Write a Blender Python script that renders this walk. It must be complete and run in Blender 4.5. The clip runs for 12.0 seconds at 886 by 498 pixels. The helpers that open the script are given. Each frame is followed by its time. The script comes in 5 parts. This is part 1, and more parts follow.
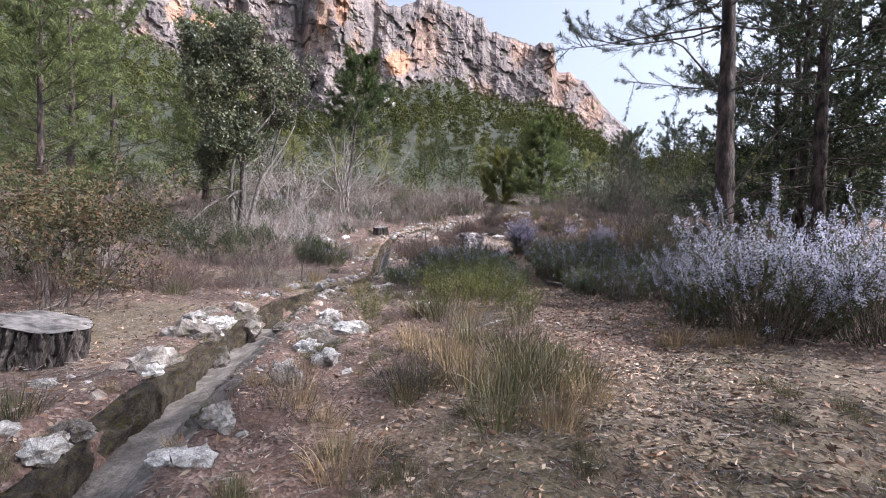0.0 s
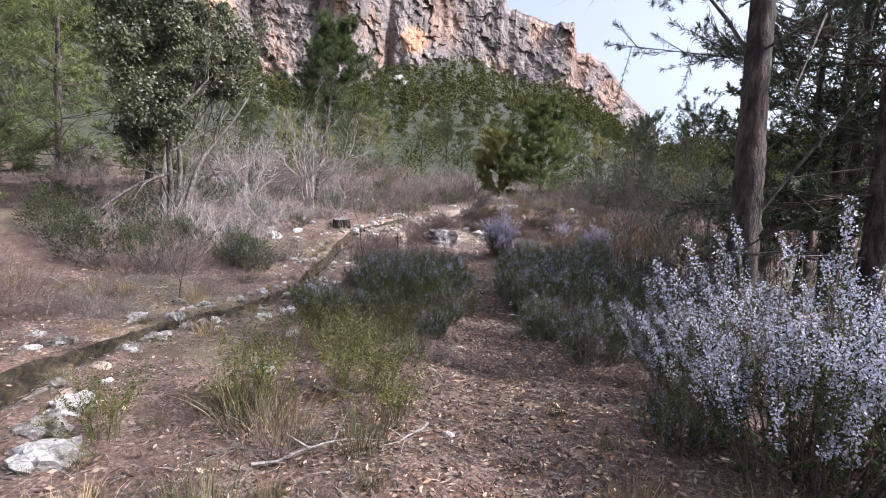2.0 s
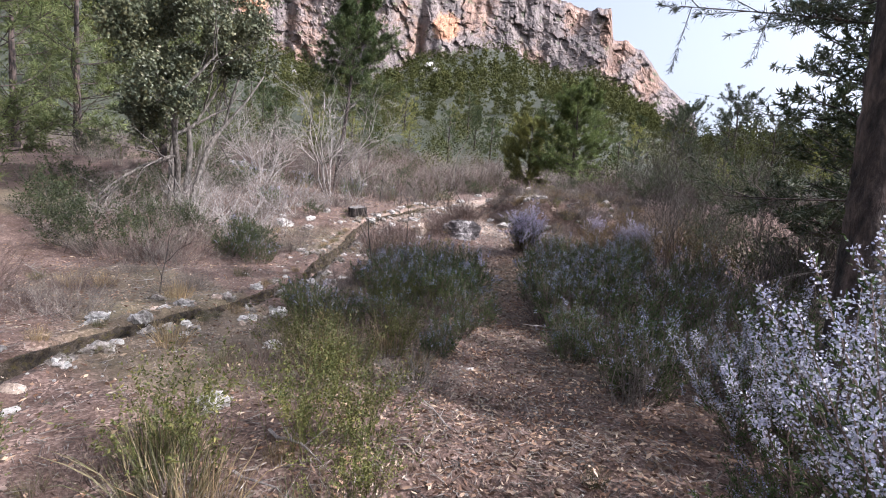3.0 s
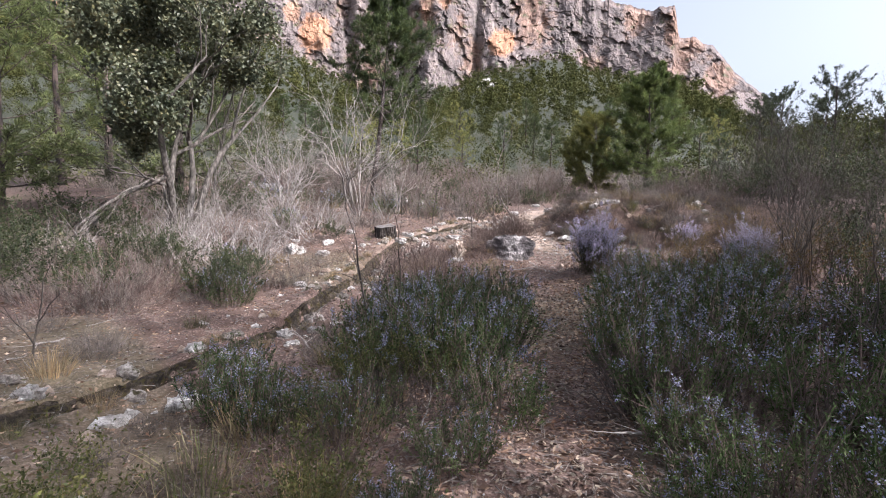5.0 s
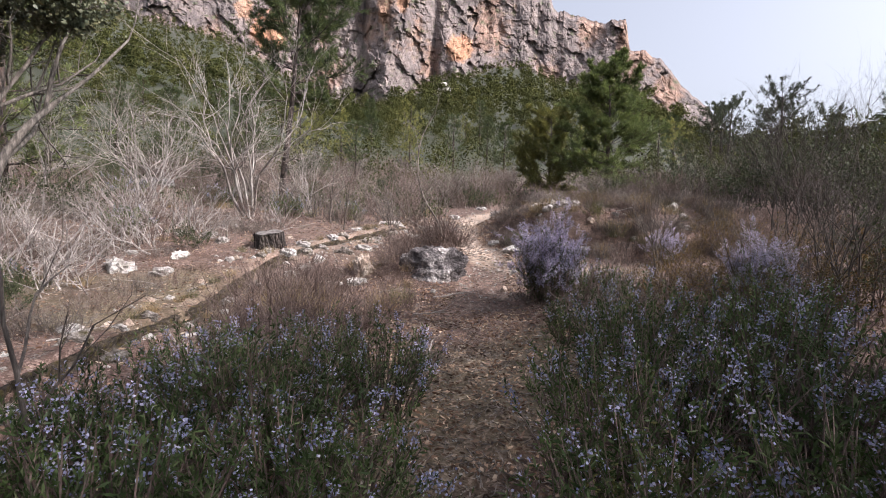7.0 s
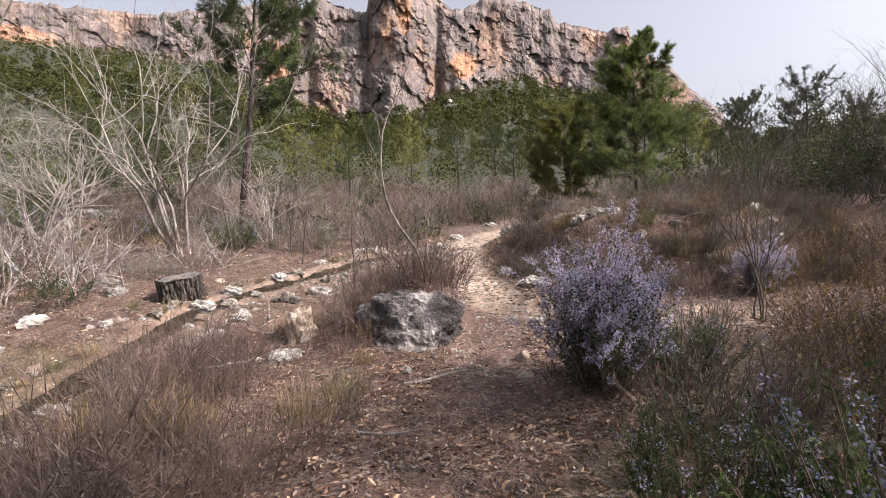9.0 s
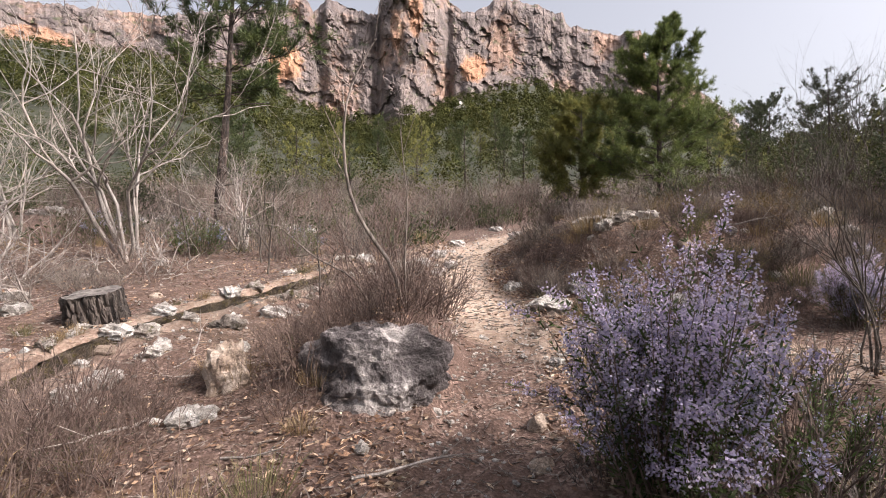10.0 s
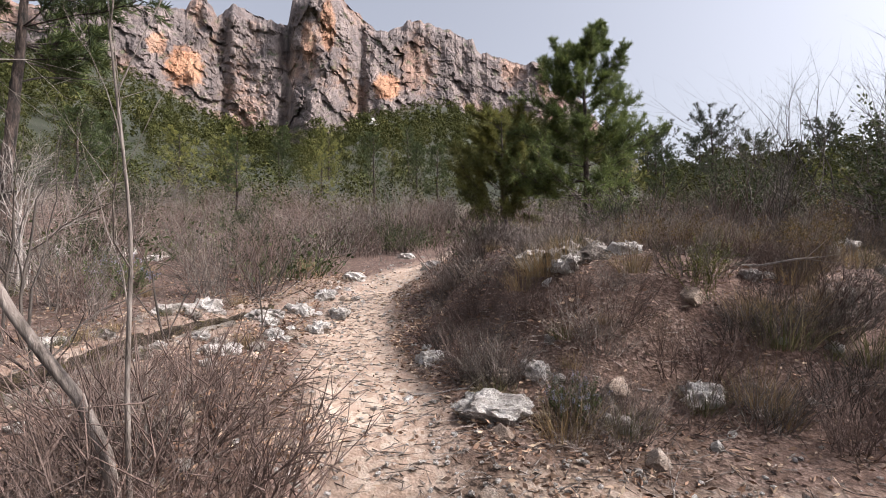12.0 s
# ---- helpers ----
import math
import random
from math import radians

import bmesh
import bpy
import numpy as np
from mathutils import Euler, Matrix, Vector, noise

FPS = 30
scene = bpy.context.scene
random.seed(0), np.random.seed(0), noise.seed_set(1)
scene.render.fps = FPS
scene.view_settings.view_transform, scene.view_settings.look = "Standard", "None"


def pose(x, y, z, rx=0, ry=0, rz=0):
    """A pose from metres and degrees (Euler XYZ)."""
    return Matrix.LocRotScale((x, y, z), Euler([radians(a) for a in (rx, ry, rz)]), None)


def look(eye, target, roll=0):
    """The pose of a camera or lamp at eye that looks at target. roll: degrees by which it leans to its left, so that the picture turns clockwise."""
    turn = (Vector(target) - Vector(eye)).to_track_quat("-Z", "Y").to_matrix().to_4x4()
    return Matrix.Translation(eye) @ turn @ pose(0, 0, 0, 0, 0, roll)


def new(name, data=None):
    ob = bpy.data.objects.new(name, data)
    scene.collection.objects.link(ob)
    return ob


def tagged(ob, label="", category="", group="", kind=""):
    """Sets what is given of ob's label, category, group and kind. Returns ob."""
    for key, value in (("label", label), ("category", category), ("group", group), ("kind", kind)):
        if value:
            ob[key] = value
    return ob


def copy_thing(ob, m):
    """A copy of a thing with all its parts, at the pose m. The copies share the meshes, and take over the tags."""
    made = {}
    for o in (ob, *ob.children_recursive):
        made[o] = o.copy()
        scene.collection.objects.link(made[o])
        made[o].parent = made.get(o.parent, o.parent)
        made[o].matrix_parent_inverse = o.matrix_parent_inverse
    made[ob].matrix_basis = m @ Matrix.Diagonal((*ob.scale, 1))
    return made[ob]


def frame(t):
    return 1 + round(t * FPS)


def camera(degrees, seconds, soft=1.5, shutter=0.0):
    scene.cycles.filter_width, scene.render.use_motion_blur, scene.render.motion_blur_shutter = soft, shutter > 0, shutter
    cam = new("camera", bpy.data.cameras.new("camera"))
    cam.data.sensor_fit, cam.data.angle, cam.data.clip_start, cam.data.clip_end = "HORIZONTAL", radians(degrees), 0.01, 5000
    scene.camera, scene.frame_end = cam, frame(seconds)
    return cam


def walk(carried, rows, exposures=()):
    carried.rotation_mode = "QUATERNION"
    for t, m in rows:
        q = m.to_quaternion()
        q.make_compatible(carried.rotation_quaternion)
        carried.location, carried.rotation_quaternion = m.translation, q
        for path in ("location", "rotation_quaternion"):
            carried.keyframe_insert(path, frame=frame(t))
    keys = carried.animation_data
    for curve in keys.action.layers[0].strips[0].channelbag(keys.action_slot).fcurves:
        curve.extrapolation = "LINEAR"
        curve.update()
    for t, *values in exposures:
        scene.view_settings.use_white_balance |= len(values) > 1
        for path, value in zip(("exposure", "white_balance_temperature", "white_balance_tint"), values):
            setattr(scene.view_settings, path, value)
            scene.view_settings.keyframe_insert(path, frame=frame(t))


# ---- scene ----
cam = camera(85.0, 12.0, 1.0)
PATH = [
    (0, (-0.175, 0.187, 2.039), (-0.164, 2.186, 1.965), 1.4),
    (0.5, (0.151, 0.849, 2.114), (0.183, 2.844, 1.976), 2.1),
    (1, (0.487, 1.427, 2.271), (0.405, 3.424, 2.205), 0.7),
    (1.5, (0.764, 2.021, 2.405), (0.661, 4.018, 2.343), -1.3),
    (2, (1.072, 2.378, 2.483), (1.034, 4.372, 2.330), 3.1),
    (2.5, (1.137, 2.848, 2.499), (0.964, 4.837, 2.384), 2.2),
    (2.7, (1.154, 3.056, 2.505), (1.020, 5.046, 2.359), 3.9),
    (4.3, (1.410, 4.796, 2.484), (1.095, 6.748, 2.183), 1.1),
    (4.5, (1.420, 5.101, 2.497), (1.032, 7.049, 2.270), -0.8),
    (5, (1.452, 5.849, 2.422), (1.031, 7.799, 2.277), 0.9),
    (5.5, (1.598, 6.477, 2.358), (1.328, 8.450, 2.173), -0.7),
    (6, (1.624, 7.084, 2.411), (1.418, 9.066, 2.239), -0.5),
    (6.5, (1.709, 7.998, 2.415), (1.517, 9.984, 2.283), 0.1),
    (7, (1.729, 8.740, 2.403), (1.477, 10.720, 2.282), 1.4),
    (7.5, (1.756, 9.450, 2.393), (1.499, 11.429, 2.276), 0.7),
    (7.7, (1.739, 9.771, 2.424), (1.450, 11.748, 2.336), -0.3),
    (9.3, (1.719, 11.705, 2.507), (1.408, 13.681, 2.457), -1.8),
    (9.5, (1.727, 11.963, 2.519), (1.431, 13.939, 2.423), -0.9),
    (10, (1.689, 12.664, 2.543), (1.344, 14.633, 2.505), -1.0),
    (10.5, (1.559, 13.243, 2.608), (1.239, 15.217, 2.578), -1.3),
    (11, (1.562, 13.745, 2.675), (1.358, 15.734, 2.695), -1.2),
    (11.5, (1.530, 14.235, 2.705), (1.425, 16.232, 2.725), -1.3),
    (12, (1.596, 14.804, 2.753), (1.610, 16.804, 2.782), -0.8),
]
walk(cam, [(t, look(eye, target, roll)) for t, eye, target, roll in PATH],
     [(0, .46, 5600, 15), (2.5, .46, 5650, 15), (4.5, .45, 5750, 15), (6.5, .25, 5950, 16), (7.5, .2, 6150, 16), (10, .17, 6450, 16), (12, -.02, 6150, 15)])
# ---- light ----
world = bpy.data.worlds.new("world")
scene.world = world
world.use_nodes = True
wn = world.node_tree
sky = wn.nodes.new("ShaderNodeTexSky")
sky.sky_type = "NISHITA"
sky.sun_disc = False
SUN_ELEV, SUN_AZ = 41.0, 102.0      # degrees above the horizon; degrees from +y towards +x
sky.sun_elevation = radians(SUN_ELEV)
sky.sun_rotation = radians(SUN_AZ)
sky.air_density, sky.dust_density, sky.ozone_density = 1.0, 6.0, 1.0
back = wn.nodes["Background"]
back.inputs["Strength"].default_value = 0.13
veil = wn.nodes.new("ShaderNodeHueSaturation")      # thin high cloud whitens the sky
veil.inputs["Saturation"].default_value, veil.inputs["Value"].default_value = 0.32, 1.75
wn.links.new(sky.outputs[0], veil.inputs["Color"])
wn.links.new(veil.outputs[0], back.inputs[0])
sun = new("sun", bpy.data.lights.new("sun", "SUN"))
sun.data.energy, sun.data.angle, sun.data.color = 5.0, radians(1.0), (1.0, 0.92, 0.82)
sun.matrix_world = look((math.sin(radians(SUN_AZ)) * 50, math.cos(radians(SUN_AZ)) * 50, math.tan(radians(SUN_ELEV)) * 50), (0, 0, 0))


# ---- materials ----
def nodes_of(name):
    m = bpy.data.materials.new(name)
    m.use_nodes = True
    return m, m.node_tree.nodes, m.node_tree.links, m.node_tree.nodes["Principled BSDF"]


def ramp_node(n, stops):
    r = n.new("ShaderNodeValToRGB")
    e = r.color_ramp.elements
    while len(e) < len(stops):
        e.new(0.5)
    for k, (p, c) in zip(e, stops):
        k.position, k.color = p, (*c, 1)
    return r


def noise_node(n, l, coord, scale, detail=5.0, rough=0.6, stretch=None):
    t = n.new("ShaderNodeTexNoise")
    t.inputs["Scale"].default_value, t.inputs["Detail"].default_value, t.inputs["Roughness"].default_value = scale, detail, rough
    if stretch:
        m = n.new("ShaderNodeMapping")
        m.inputs["Scale"].default_value = stretch
        l.new(coord, m.inputs["Vector"])
        coord = m.outputs[0]
    l.new(coord, t.inputs["Vector"])
    return t.outputs["Fac"]


def mix_node(n, l, fac, a, b, kind="MIX"):
    m = n.new("ShaderNodeMix")
    m.data_type, m.blend_type = "RGBA", kind
    for sock, v in ((m.inputs["Factor"], fac), (m.inputs["A"], a), (m.inputs["B"], b)):
        if isinstance(v, (int, float)):
            sock.default_value = v
        elif isinstance(v, tuple):
            sock.default_value = (*v, 1)
        else:
            l.new(v, sock)
    return m.outputs["Result"]


def bump_node(n, l, height, strength, distance, shader):
    b = n.new("ShaderNodeBump")
    b.inputs["Strength"].default_value, b.inputs["Distance"].default_value = strength, distance
    l.new(height, b.inputs["Height"])
    l.new(b.outputs[0], shader.inputs["Normal"])


def leaf_material(name, colours, rough=0.6, through_light=0.25, patch=2.2, gloss=0.3):
    """Foliage: a colour a leaf, patches over the plant, a little light through the blades."""
    m, n, l, p = nodes_of(name)
    g = n.new("ShaderNodeNewGeometry")
    oi = n.new("ShaderNodeObjectInfo")
    k = len(colours)
    r = ramp_node(n, [(i / max(1, k - 1), c) for i, c in enumerate(colours)])
    l.new(g.outputs["Random Per Island"], r.inputs[0])
    coord = n.new("ShaderNodeTexCoord").outputs["Object"]
    big = noise_node(n, l, coord, patch, 3)
    dark = ramp_node(n, [(0.3, (0.45, 0.5, 0.46)), (0.7, (1.45, 1.35, 1.1))])
    l.new(big, dark.inputs[0])
    c = mix_node(n, l, 1.0, r.outputs[0], dark.outputs[0], "MULTIPLY")
    hsv = n.new("ShaderNodeHueSaturation")
    mr = n.new("ShaderNodeMapRange")
    mr.inputs["To Min"].default_value, mr.inputs["To Max"].default_value = 0.75, 1.25
    l.new(oi.outputs["Random"], mr.inputs["Value"])
    l.new(mr.outputs[0], hsv.inputs["Value"])
    l.new(c, hsv.inputs["Color"])
    l.new(hsv.outputs[0], p.inputs["Base Color"])
    p.inputs["Roughness"].default_value = rough
    p.inputs["Specular IOR Level"].default_value = gloss
    if through_light:
        t = n.new("ShaderNodeBsdfTranslucent")
        l.new(hsv.outputs[0], t.inputs["Color"])
        mx = n.new("ShaderNodeMixShader")
        mx.inputs[0].default_value = through_light
        l.new(p.outputs[0], mx.inputs[1])
        l.new(t.outputs[0], mx.inputs[2])
        l.new(mx.outputs[0], n["Material Output"].inputs["Surface"])
    return m


def bark_material(name, a, b, c, scale=14.0, stretch=(1, 1, 0.22), depth=0.02):
    m, n, l, p = nodes_of(name)
    coord = n.new("ShaderNodeTexCoord").outputs["Object"]
    f = noise_node(n, l, coord, scale, 6, 0.65, stretch)
    r = ramp_node(n, [(0.38, a), (0.5, b), (0.64, c)])
    l.new(f, r.inputs[0])
    big = noise_node(n, l, coord, 1.7, 3)
    rb = ramp_node(n, [(0.35, (0.7, 0.7, 0.7)), (0.65, (1.15, 1.12, 1.1))])
    l.new(big, rb.inputs[0])
    l.new(mix_node(n, l, 1.0, r.outputs[0], rb.outputs[0], "MULTIPLY"), p.inputs["Base Color"])
    p.inputs["Roughness"].default_value = 0.9
    bump_node(n, l, f, 0.8, depth, p)
    return m


def rock_material(name, a, b, c, scale=3.0, depth=0.03, moss=None):
    m, n, l, p = nodes_of(name)
    coord = n.new("ShaderNodeTexCoord").outputs["Object"]
    oi = n.new("ShaderNodeObjectInfo")
    off = n.new("ShaderNodeVectorMath")
    off.operation = "ADD"
    l.new(coord, off.inputs[0])
    l.new(oi.outputs["Location"], off.inputs[1])
    co = off.outputs[0]
    f = noise_node(n, l, co, scale, 8, 0.7)
    r = ramp_node(n, [(0.36, a), (0.5, b), (0.62, c)])
    l.new(f, r.inputs[0])
    f2 = noise_node(n, l, co, scale * 9, 6, 0.7)
    r2 = ramp_node(n, [(0.33, (0.55, 0.55, 0.56)), (0.6, (1.1, 1.1, 1.1))])
    l.new(f2, r2.inputs[0])
    col = mix_node(n, l, 0.8, r.outputs[0], r2.outputs[0], "MULTIPLY")
    if moss:
        mm = ramp_node(n, [(0.52, (0, 0, 0)), (0.64, (1, 1, 1))])
        l.new(noise_node(n, l, co, scale * 1.7, 5), mm.inputs[0])
        col = mix_node(n, l, mm.outputs[0], col, moss)
    hsv = n.new("ShaderNodeHueSaturation")
    mr = n.new("ShaderNodeMapRange")
    mr.inputs["To Min"].default_value, mr.inputs["To Max"].default_value = 0.7, 1.2
    l.new(oi.outputs["Random"], mr.inputs["Value"])
    l.new(mr.outputs[0], hsv.inputs["Value"])
    l.new(col, hsv.inputs["Color"])
    l.new(hsv.outputs[0], p.inputs["Base Color"])
    p.inputs["Roughness"].default_value = 0.92
    add = n.new("ShaderNodeMath")
    add.operation = "ADD"
    l.new(f, add.inputs[0])
    l.new(f2, add.inputs[1])
    bump_node(n, l, add.outputs[0], 0.9, depth, p)
    return m


ROSEMARY = leaf_material("rosemary_leaf", [(0.034, 0.055, 0.021), (0.06, 0.092, 0.036), (0.095, 0.13, 0.058), (0.14, 0.17, 0.1)], 0.75, 0.25, 2.2, 0.12)
FLOWER = leaf_material("rosemary_flower", [(0.35, 0.31, 0.58), (0.49, 0.45, 0.72), (0.66, 0.62, 0.85)], 0.7, 0.35)
FLOWER_BLUE = leaf_material("blue_flower", [(0.24, 0.24, 0.47), (0.35, 0.35, 0.6), (0.5, 0.5, 0.73)], 0.7, 0.35)
FLOWER_PALE = leaf_material("pale_flower", [(0.36, 0.37, 0.62), (0.5, 0.51, 0.74), (0.66, 0.67, 0.84)], 0.7, 0.35)
GREY_LEAF = leaf_material("grey_leaf", [(0.1, 0.12, 0.09), (0.16, 0.18, 0.14), (0.22, 0.24, 0.2)])
BROOM_LEAF = leaf_material("broom_leaf", [(0.07, 0.085, 0.028), (0.12, 0.13, 0.042), (0.2, 0.185, 0.07)])
DARK_LEAF = leaf_material("dark_leaf", [(0.03, 0.045, 0.02), (0.055, 0.07, 0.03), (0.09, 0.1, 0.05)])
OAK_LEAF = leaf_material("oak_leaf", [(0.05, 0.06, 0.038), (0.11, 0.128, 0.086), (0.2, 0.22, 0.165), (0.15, 0.138, 0.07)], 0.45, 0.2)
OCHRE_LEAF = leaf_material("ochre_leaf", [(0.07, 0.055, 0.022), (0.14, 0.1, 0.036), (0.22, 0.14, 0.055)], 0.7, 0.3)
RUSSET_LEAF = leaf_material("russet_leaf", [(0.05, 0.06, 0.03), (0.085, 0.085, 0.045), (0.12, 0.1, 0.055), (0.2, 0.11, 0.07)])
NEEDLE = leaf_material("pine_needle", [(0.034, 0.052, 0.022), (0.06, 0.084, 0.034), (0.105, 0.13, 0.053)], 0.6)
NEEDLE_YOUNG = leaf_material("pine_needle_young", [(0.06, 0.085, 0.03), (0.105, 0.14, 0.05), (0.17, 0.2, 0.08)], 0.55, 0.42)
NEEDLE_SOFT = leaf_material("pine_needle_soft", [(0.09, 0.115, 0.05), (0.135, 0.165, 0.07), (0.19, 0.215, 0.1)], 0.6, 0.4)
NEEDLE_DARK = leaf_material("pine_needle_dark", [(0.025, 0.04, 0.022), (0.05, 0.065, 0.035), (0.09, 0.1, 0.06)], 0.5)
NEEDLE_PALE = leaf_material("pine_needle_olive", [(0.15, 0.16, 0.055), (0.22, 0.23, 0.08), (0.3, 0.29, 0.11)], 0.55, 0.4)
FOREST_LEAF = leaf_material("forest_crown", [(0.032, 0.038, 0.016), (0.057, 0.063, 0.027), (0.094, 0.095, 0.043)], 0.9, 0.15, 0.16, 0.0)
GRASS = leaf_material("grass_green", [(0.06, 0.07, 0.03), (0.1, 0.105, 0.05), (0.17, 0.15, 0.095), (0.25, 0.21, 0.15)])
GRASS_DRY = leaf_material("grass_dry", [(0.17, 0.12, 0.075), (0.27, 0.2, 0.13), (0.38, 0.3, 0.2)])
LITTER = leaf_material("litter", [(0.09, 0.054, 0.042), (0.2, 0.12, 0.092), (0.33, 0.225, 0.18), (0.52, 0.42, 0.36)], 0.75, 0.0)
TWIG_GREY = bark_material("twig_grey", (0.098, 0.082, 0.070), (0.197, 0.164, 0.143), (0.328, 0.287, 0.254), 30)
TWIG_RED = bark_material("twig_brown", (0.076, 0.051, 0.041), (0.145, 0.102, 0.085), (0.230, 0.170, 0.145), 30)
TWIG_PALE = bark_material("twig_pale", (0.2, 0.175, 0.16), (0.34, 0.305, 0.28), (0.48, 0.44, 0.4), 24)
TWIG_DARK = bark_material("twig_dark", (0.045, 0.037, 0.032), (0.085, 0.07, 0.06), (0.14, 0.12, 0.1), 24)
BARK_PINE = bark_material("pine_bark", (0.01, 0.008, 0.007), (0.048, 0.034, 0.028), (0.125, 0.09, 0.075), 15, (1, 1, 0.3), 0.06)
BARK_OAK = bark_material("oak_bark", (0.04, 0.035, 0.03), (0.1, 0.085, 0.072), (0.2, 0.18, 0.16), 22, (1, 1, 0.3), 0.02)
BARK_STUMP = bark_material("stump_bark", (0.014, 0.011, 0.01), (0.055, 0.044, 0.038), (0.15, 0.125, 0.11), 15, (1, 1, 0.13), 0.06)
CUT_WOOD = bark_material("weathered_cut", (0.06, 0.052, 0.048), (0.15, 0.135, 0.124), (0.27, 0.25, 0.232), 11, (1, 1, 1), 0.006)
ROCK_GREY = rock_material("limestone_grey", (0.06, 0.05, 0.05), (0.17, 0.148, 0.145), (0.6, 0.55, 0.52), 4.2, 0.06)
ROCK_WHITE = rock_material("limestone_white", (0.26, 0.23, 0.2), (0.5, 0.465, 0.425), (0.74, 0.71, 0.67), 6)
ROCK_TAN = rock_material("limestone_tan", (0.18, 0.13, 0.1), (0.34, 0.26, 0.2), (0.5, 0.42, 0.35), 5)
ROCK_MOSS = rock_material("mossy_stone", (0.1, 0.08, 0.066), (0.25, 0.215, 0.185), (0.5, 0.455, 0.41), 6, 0.04, (0.07, 0.058, 0.022))
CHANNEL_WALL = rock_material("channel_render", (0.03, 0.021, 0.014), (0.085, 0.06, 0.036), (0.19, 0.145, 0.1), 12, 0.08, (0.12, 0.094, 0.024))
CHANNEL_BED = rock_material("channel_silt", (0.085, 0.07, 0.057), (0.17, 0.145, 0.122), (0.29, 0.255, 0.22), 5, 0.02)


def water_material():
    m, n, l, p = nodes_of("shallow_water")
    p.inputs["Base Color"].default_value = (0.75, 0.74, 0.7, 1)
    p.inputs["Roughness"].default_value = 0.14
    p.inputs["Transmission Weight"].default_value = 1.0
    p.inputs["IOR"].default_value = 1.33
    coord = n.new("ShaderNodeTexCoord").outputs["Object"]
    bump_node(n, l, noise_node(n, l, coord, 16, 3, 0.5, (1, 0.35, 1)), 0.5, 0.02, p)
    return m


WATER = water_material()


def ground_material():
    """Red-brown earth under pine litter; trodden pale gravel and grass where the attributes say."""
    m, n, l, p = nodes_of("earth_and_litter")
    coord = n.new("ShaderNodeTexCoord").outputs["Object"]
    at = {}
    for key in ("trail", "green", "hill"):
        a = n.new("ShaderNodeAttribute")
        a.attribute_name = key
        at[key] = a.outputs["Fac"]
    fine = noise_node(n, l, coord, 38, 6, 0.7)
    mid = noise_node(n, l, coord, 5, 6, 0.65)
    big = noise_node(n, l, coord, 0.7, 4)
    soil = ramp_node(n, [(0.3, (0.034, 0.02, 0.015)), (0.5, (0.096, 0.057, 0.042)), (0.72, (0.215, 0.145, 0.112))])
    l.new(fine, soil.inputs[0])
    vor = n.new("ShaderNodeTexVoronoi")
    vor.inputs["Scale"].default_value = 62
    l.new(coord, vor.inputs["Vector"])
    flake = ramp_node(n, [(0.0, (0.038, 0.022, 0.017)), (0.5, (0.13, 0.08, 0.062)), (1.0, (0.36, 0.27, 0.225))])
    l.new(vor.outputs["Color"], flake.inputs[0])
    mk = ramp_node(n, [(0.42, (0, 0, 0)), (0.58, (1, 1, 1))])
    l.new(mid, mk.inputs[0])
    col = mix_node(n, l, mk.outputs[0], soil.outputs[0], flake.outputs[0])
    v2 = n.new("ShaderNodeTexVoronoi")
    v2.inputs["Scale"].default_value = 26
    l.new(coord, v2.inputs["Vector"])
    gravel = ramp_node(n, [(0.0, (0.27, 0.185, 0.135)), (0.4, (0.4, 0.3, 0.23)), (1.0, (0.53, 0.455, 0.375))])
    l.new(v2.outputs["Color"], gravel.inputs[0])
    tm = n.new("ShaderNodeMath")
    tm.operation = "MULTIPLY_ADD"
    l.new(at["trail"], tm.inputs[0])
    tm.inputs[1].default_value = 1.7
    sub = n.new("ShaderNodeMath")
    sub.operation = "MULTIPLY_ADD"
    l.new(mid, sub.inputs[0])
    sub.inputs[1].default_value, sub.inputs[2].default_value = 1.4, -1.15
    l.new(sub.outputs[0], tm.inputs[2])
    tm.use_clamp = True
    col = mix_node(n, l, tm.outputs[0], col, gravel.outputs[0])
    gr = ramp_node(n, [(0.3, (0.07, 0.075, 0.03)), (0.7, (0.17, 0.155, 0.08))])
    l.new(fine, gr.inputs[0])
    gm = n.new("ShaderNodeMath")
    gm.operation = "MULTIPLY"
    l.new(at["green"], gm.inputs[0])
    l.new(big, gm.inputs[1])
    col = mix_node(n, l, gm.outputs[0], col, gr.outputs[0])
    hc = ramp_node(n, [(0.35, (0.022, 0.028, 0.014)), (0.6, (0.04, 0.044, 0.024)), (0.8, (0.1, 0.09, 0.07))])
    l.new(noise_node(n, l, coord, 0.12, 6, 0.7), hc.inputs[0])
    col = mix_node(n, l, at["hill"], col, hc.outputs[0])
    tone = ramp_node(n, [(0.3, (0.72, 0.7, 0.7)), (0.7, (1.12, 1.1, 1.08))])
    l.new(big, tone.inputs[0])
    l.new(mix_node(n, l, 1.0, col, tone.outputs[0], "MULTIPLY"), p.inputs["Base Color"])
    p.inputs["Roughness"].default_value = 0.95
    add = n.new("ShaderNodeMath")
    add.operation = "ADD"
    l.new(fine, add.inputs[0])
    l.new(vor.outputs["Distance"], add.inputs[1])
    bump_node(n, l, add.outputs[0], 0.4, 0.015, p)
    return m


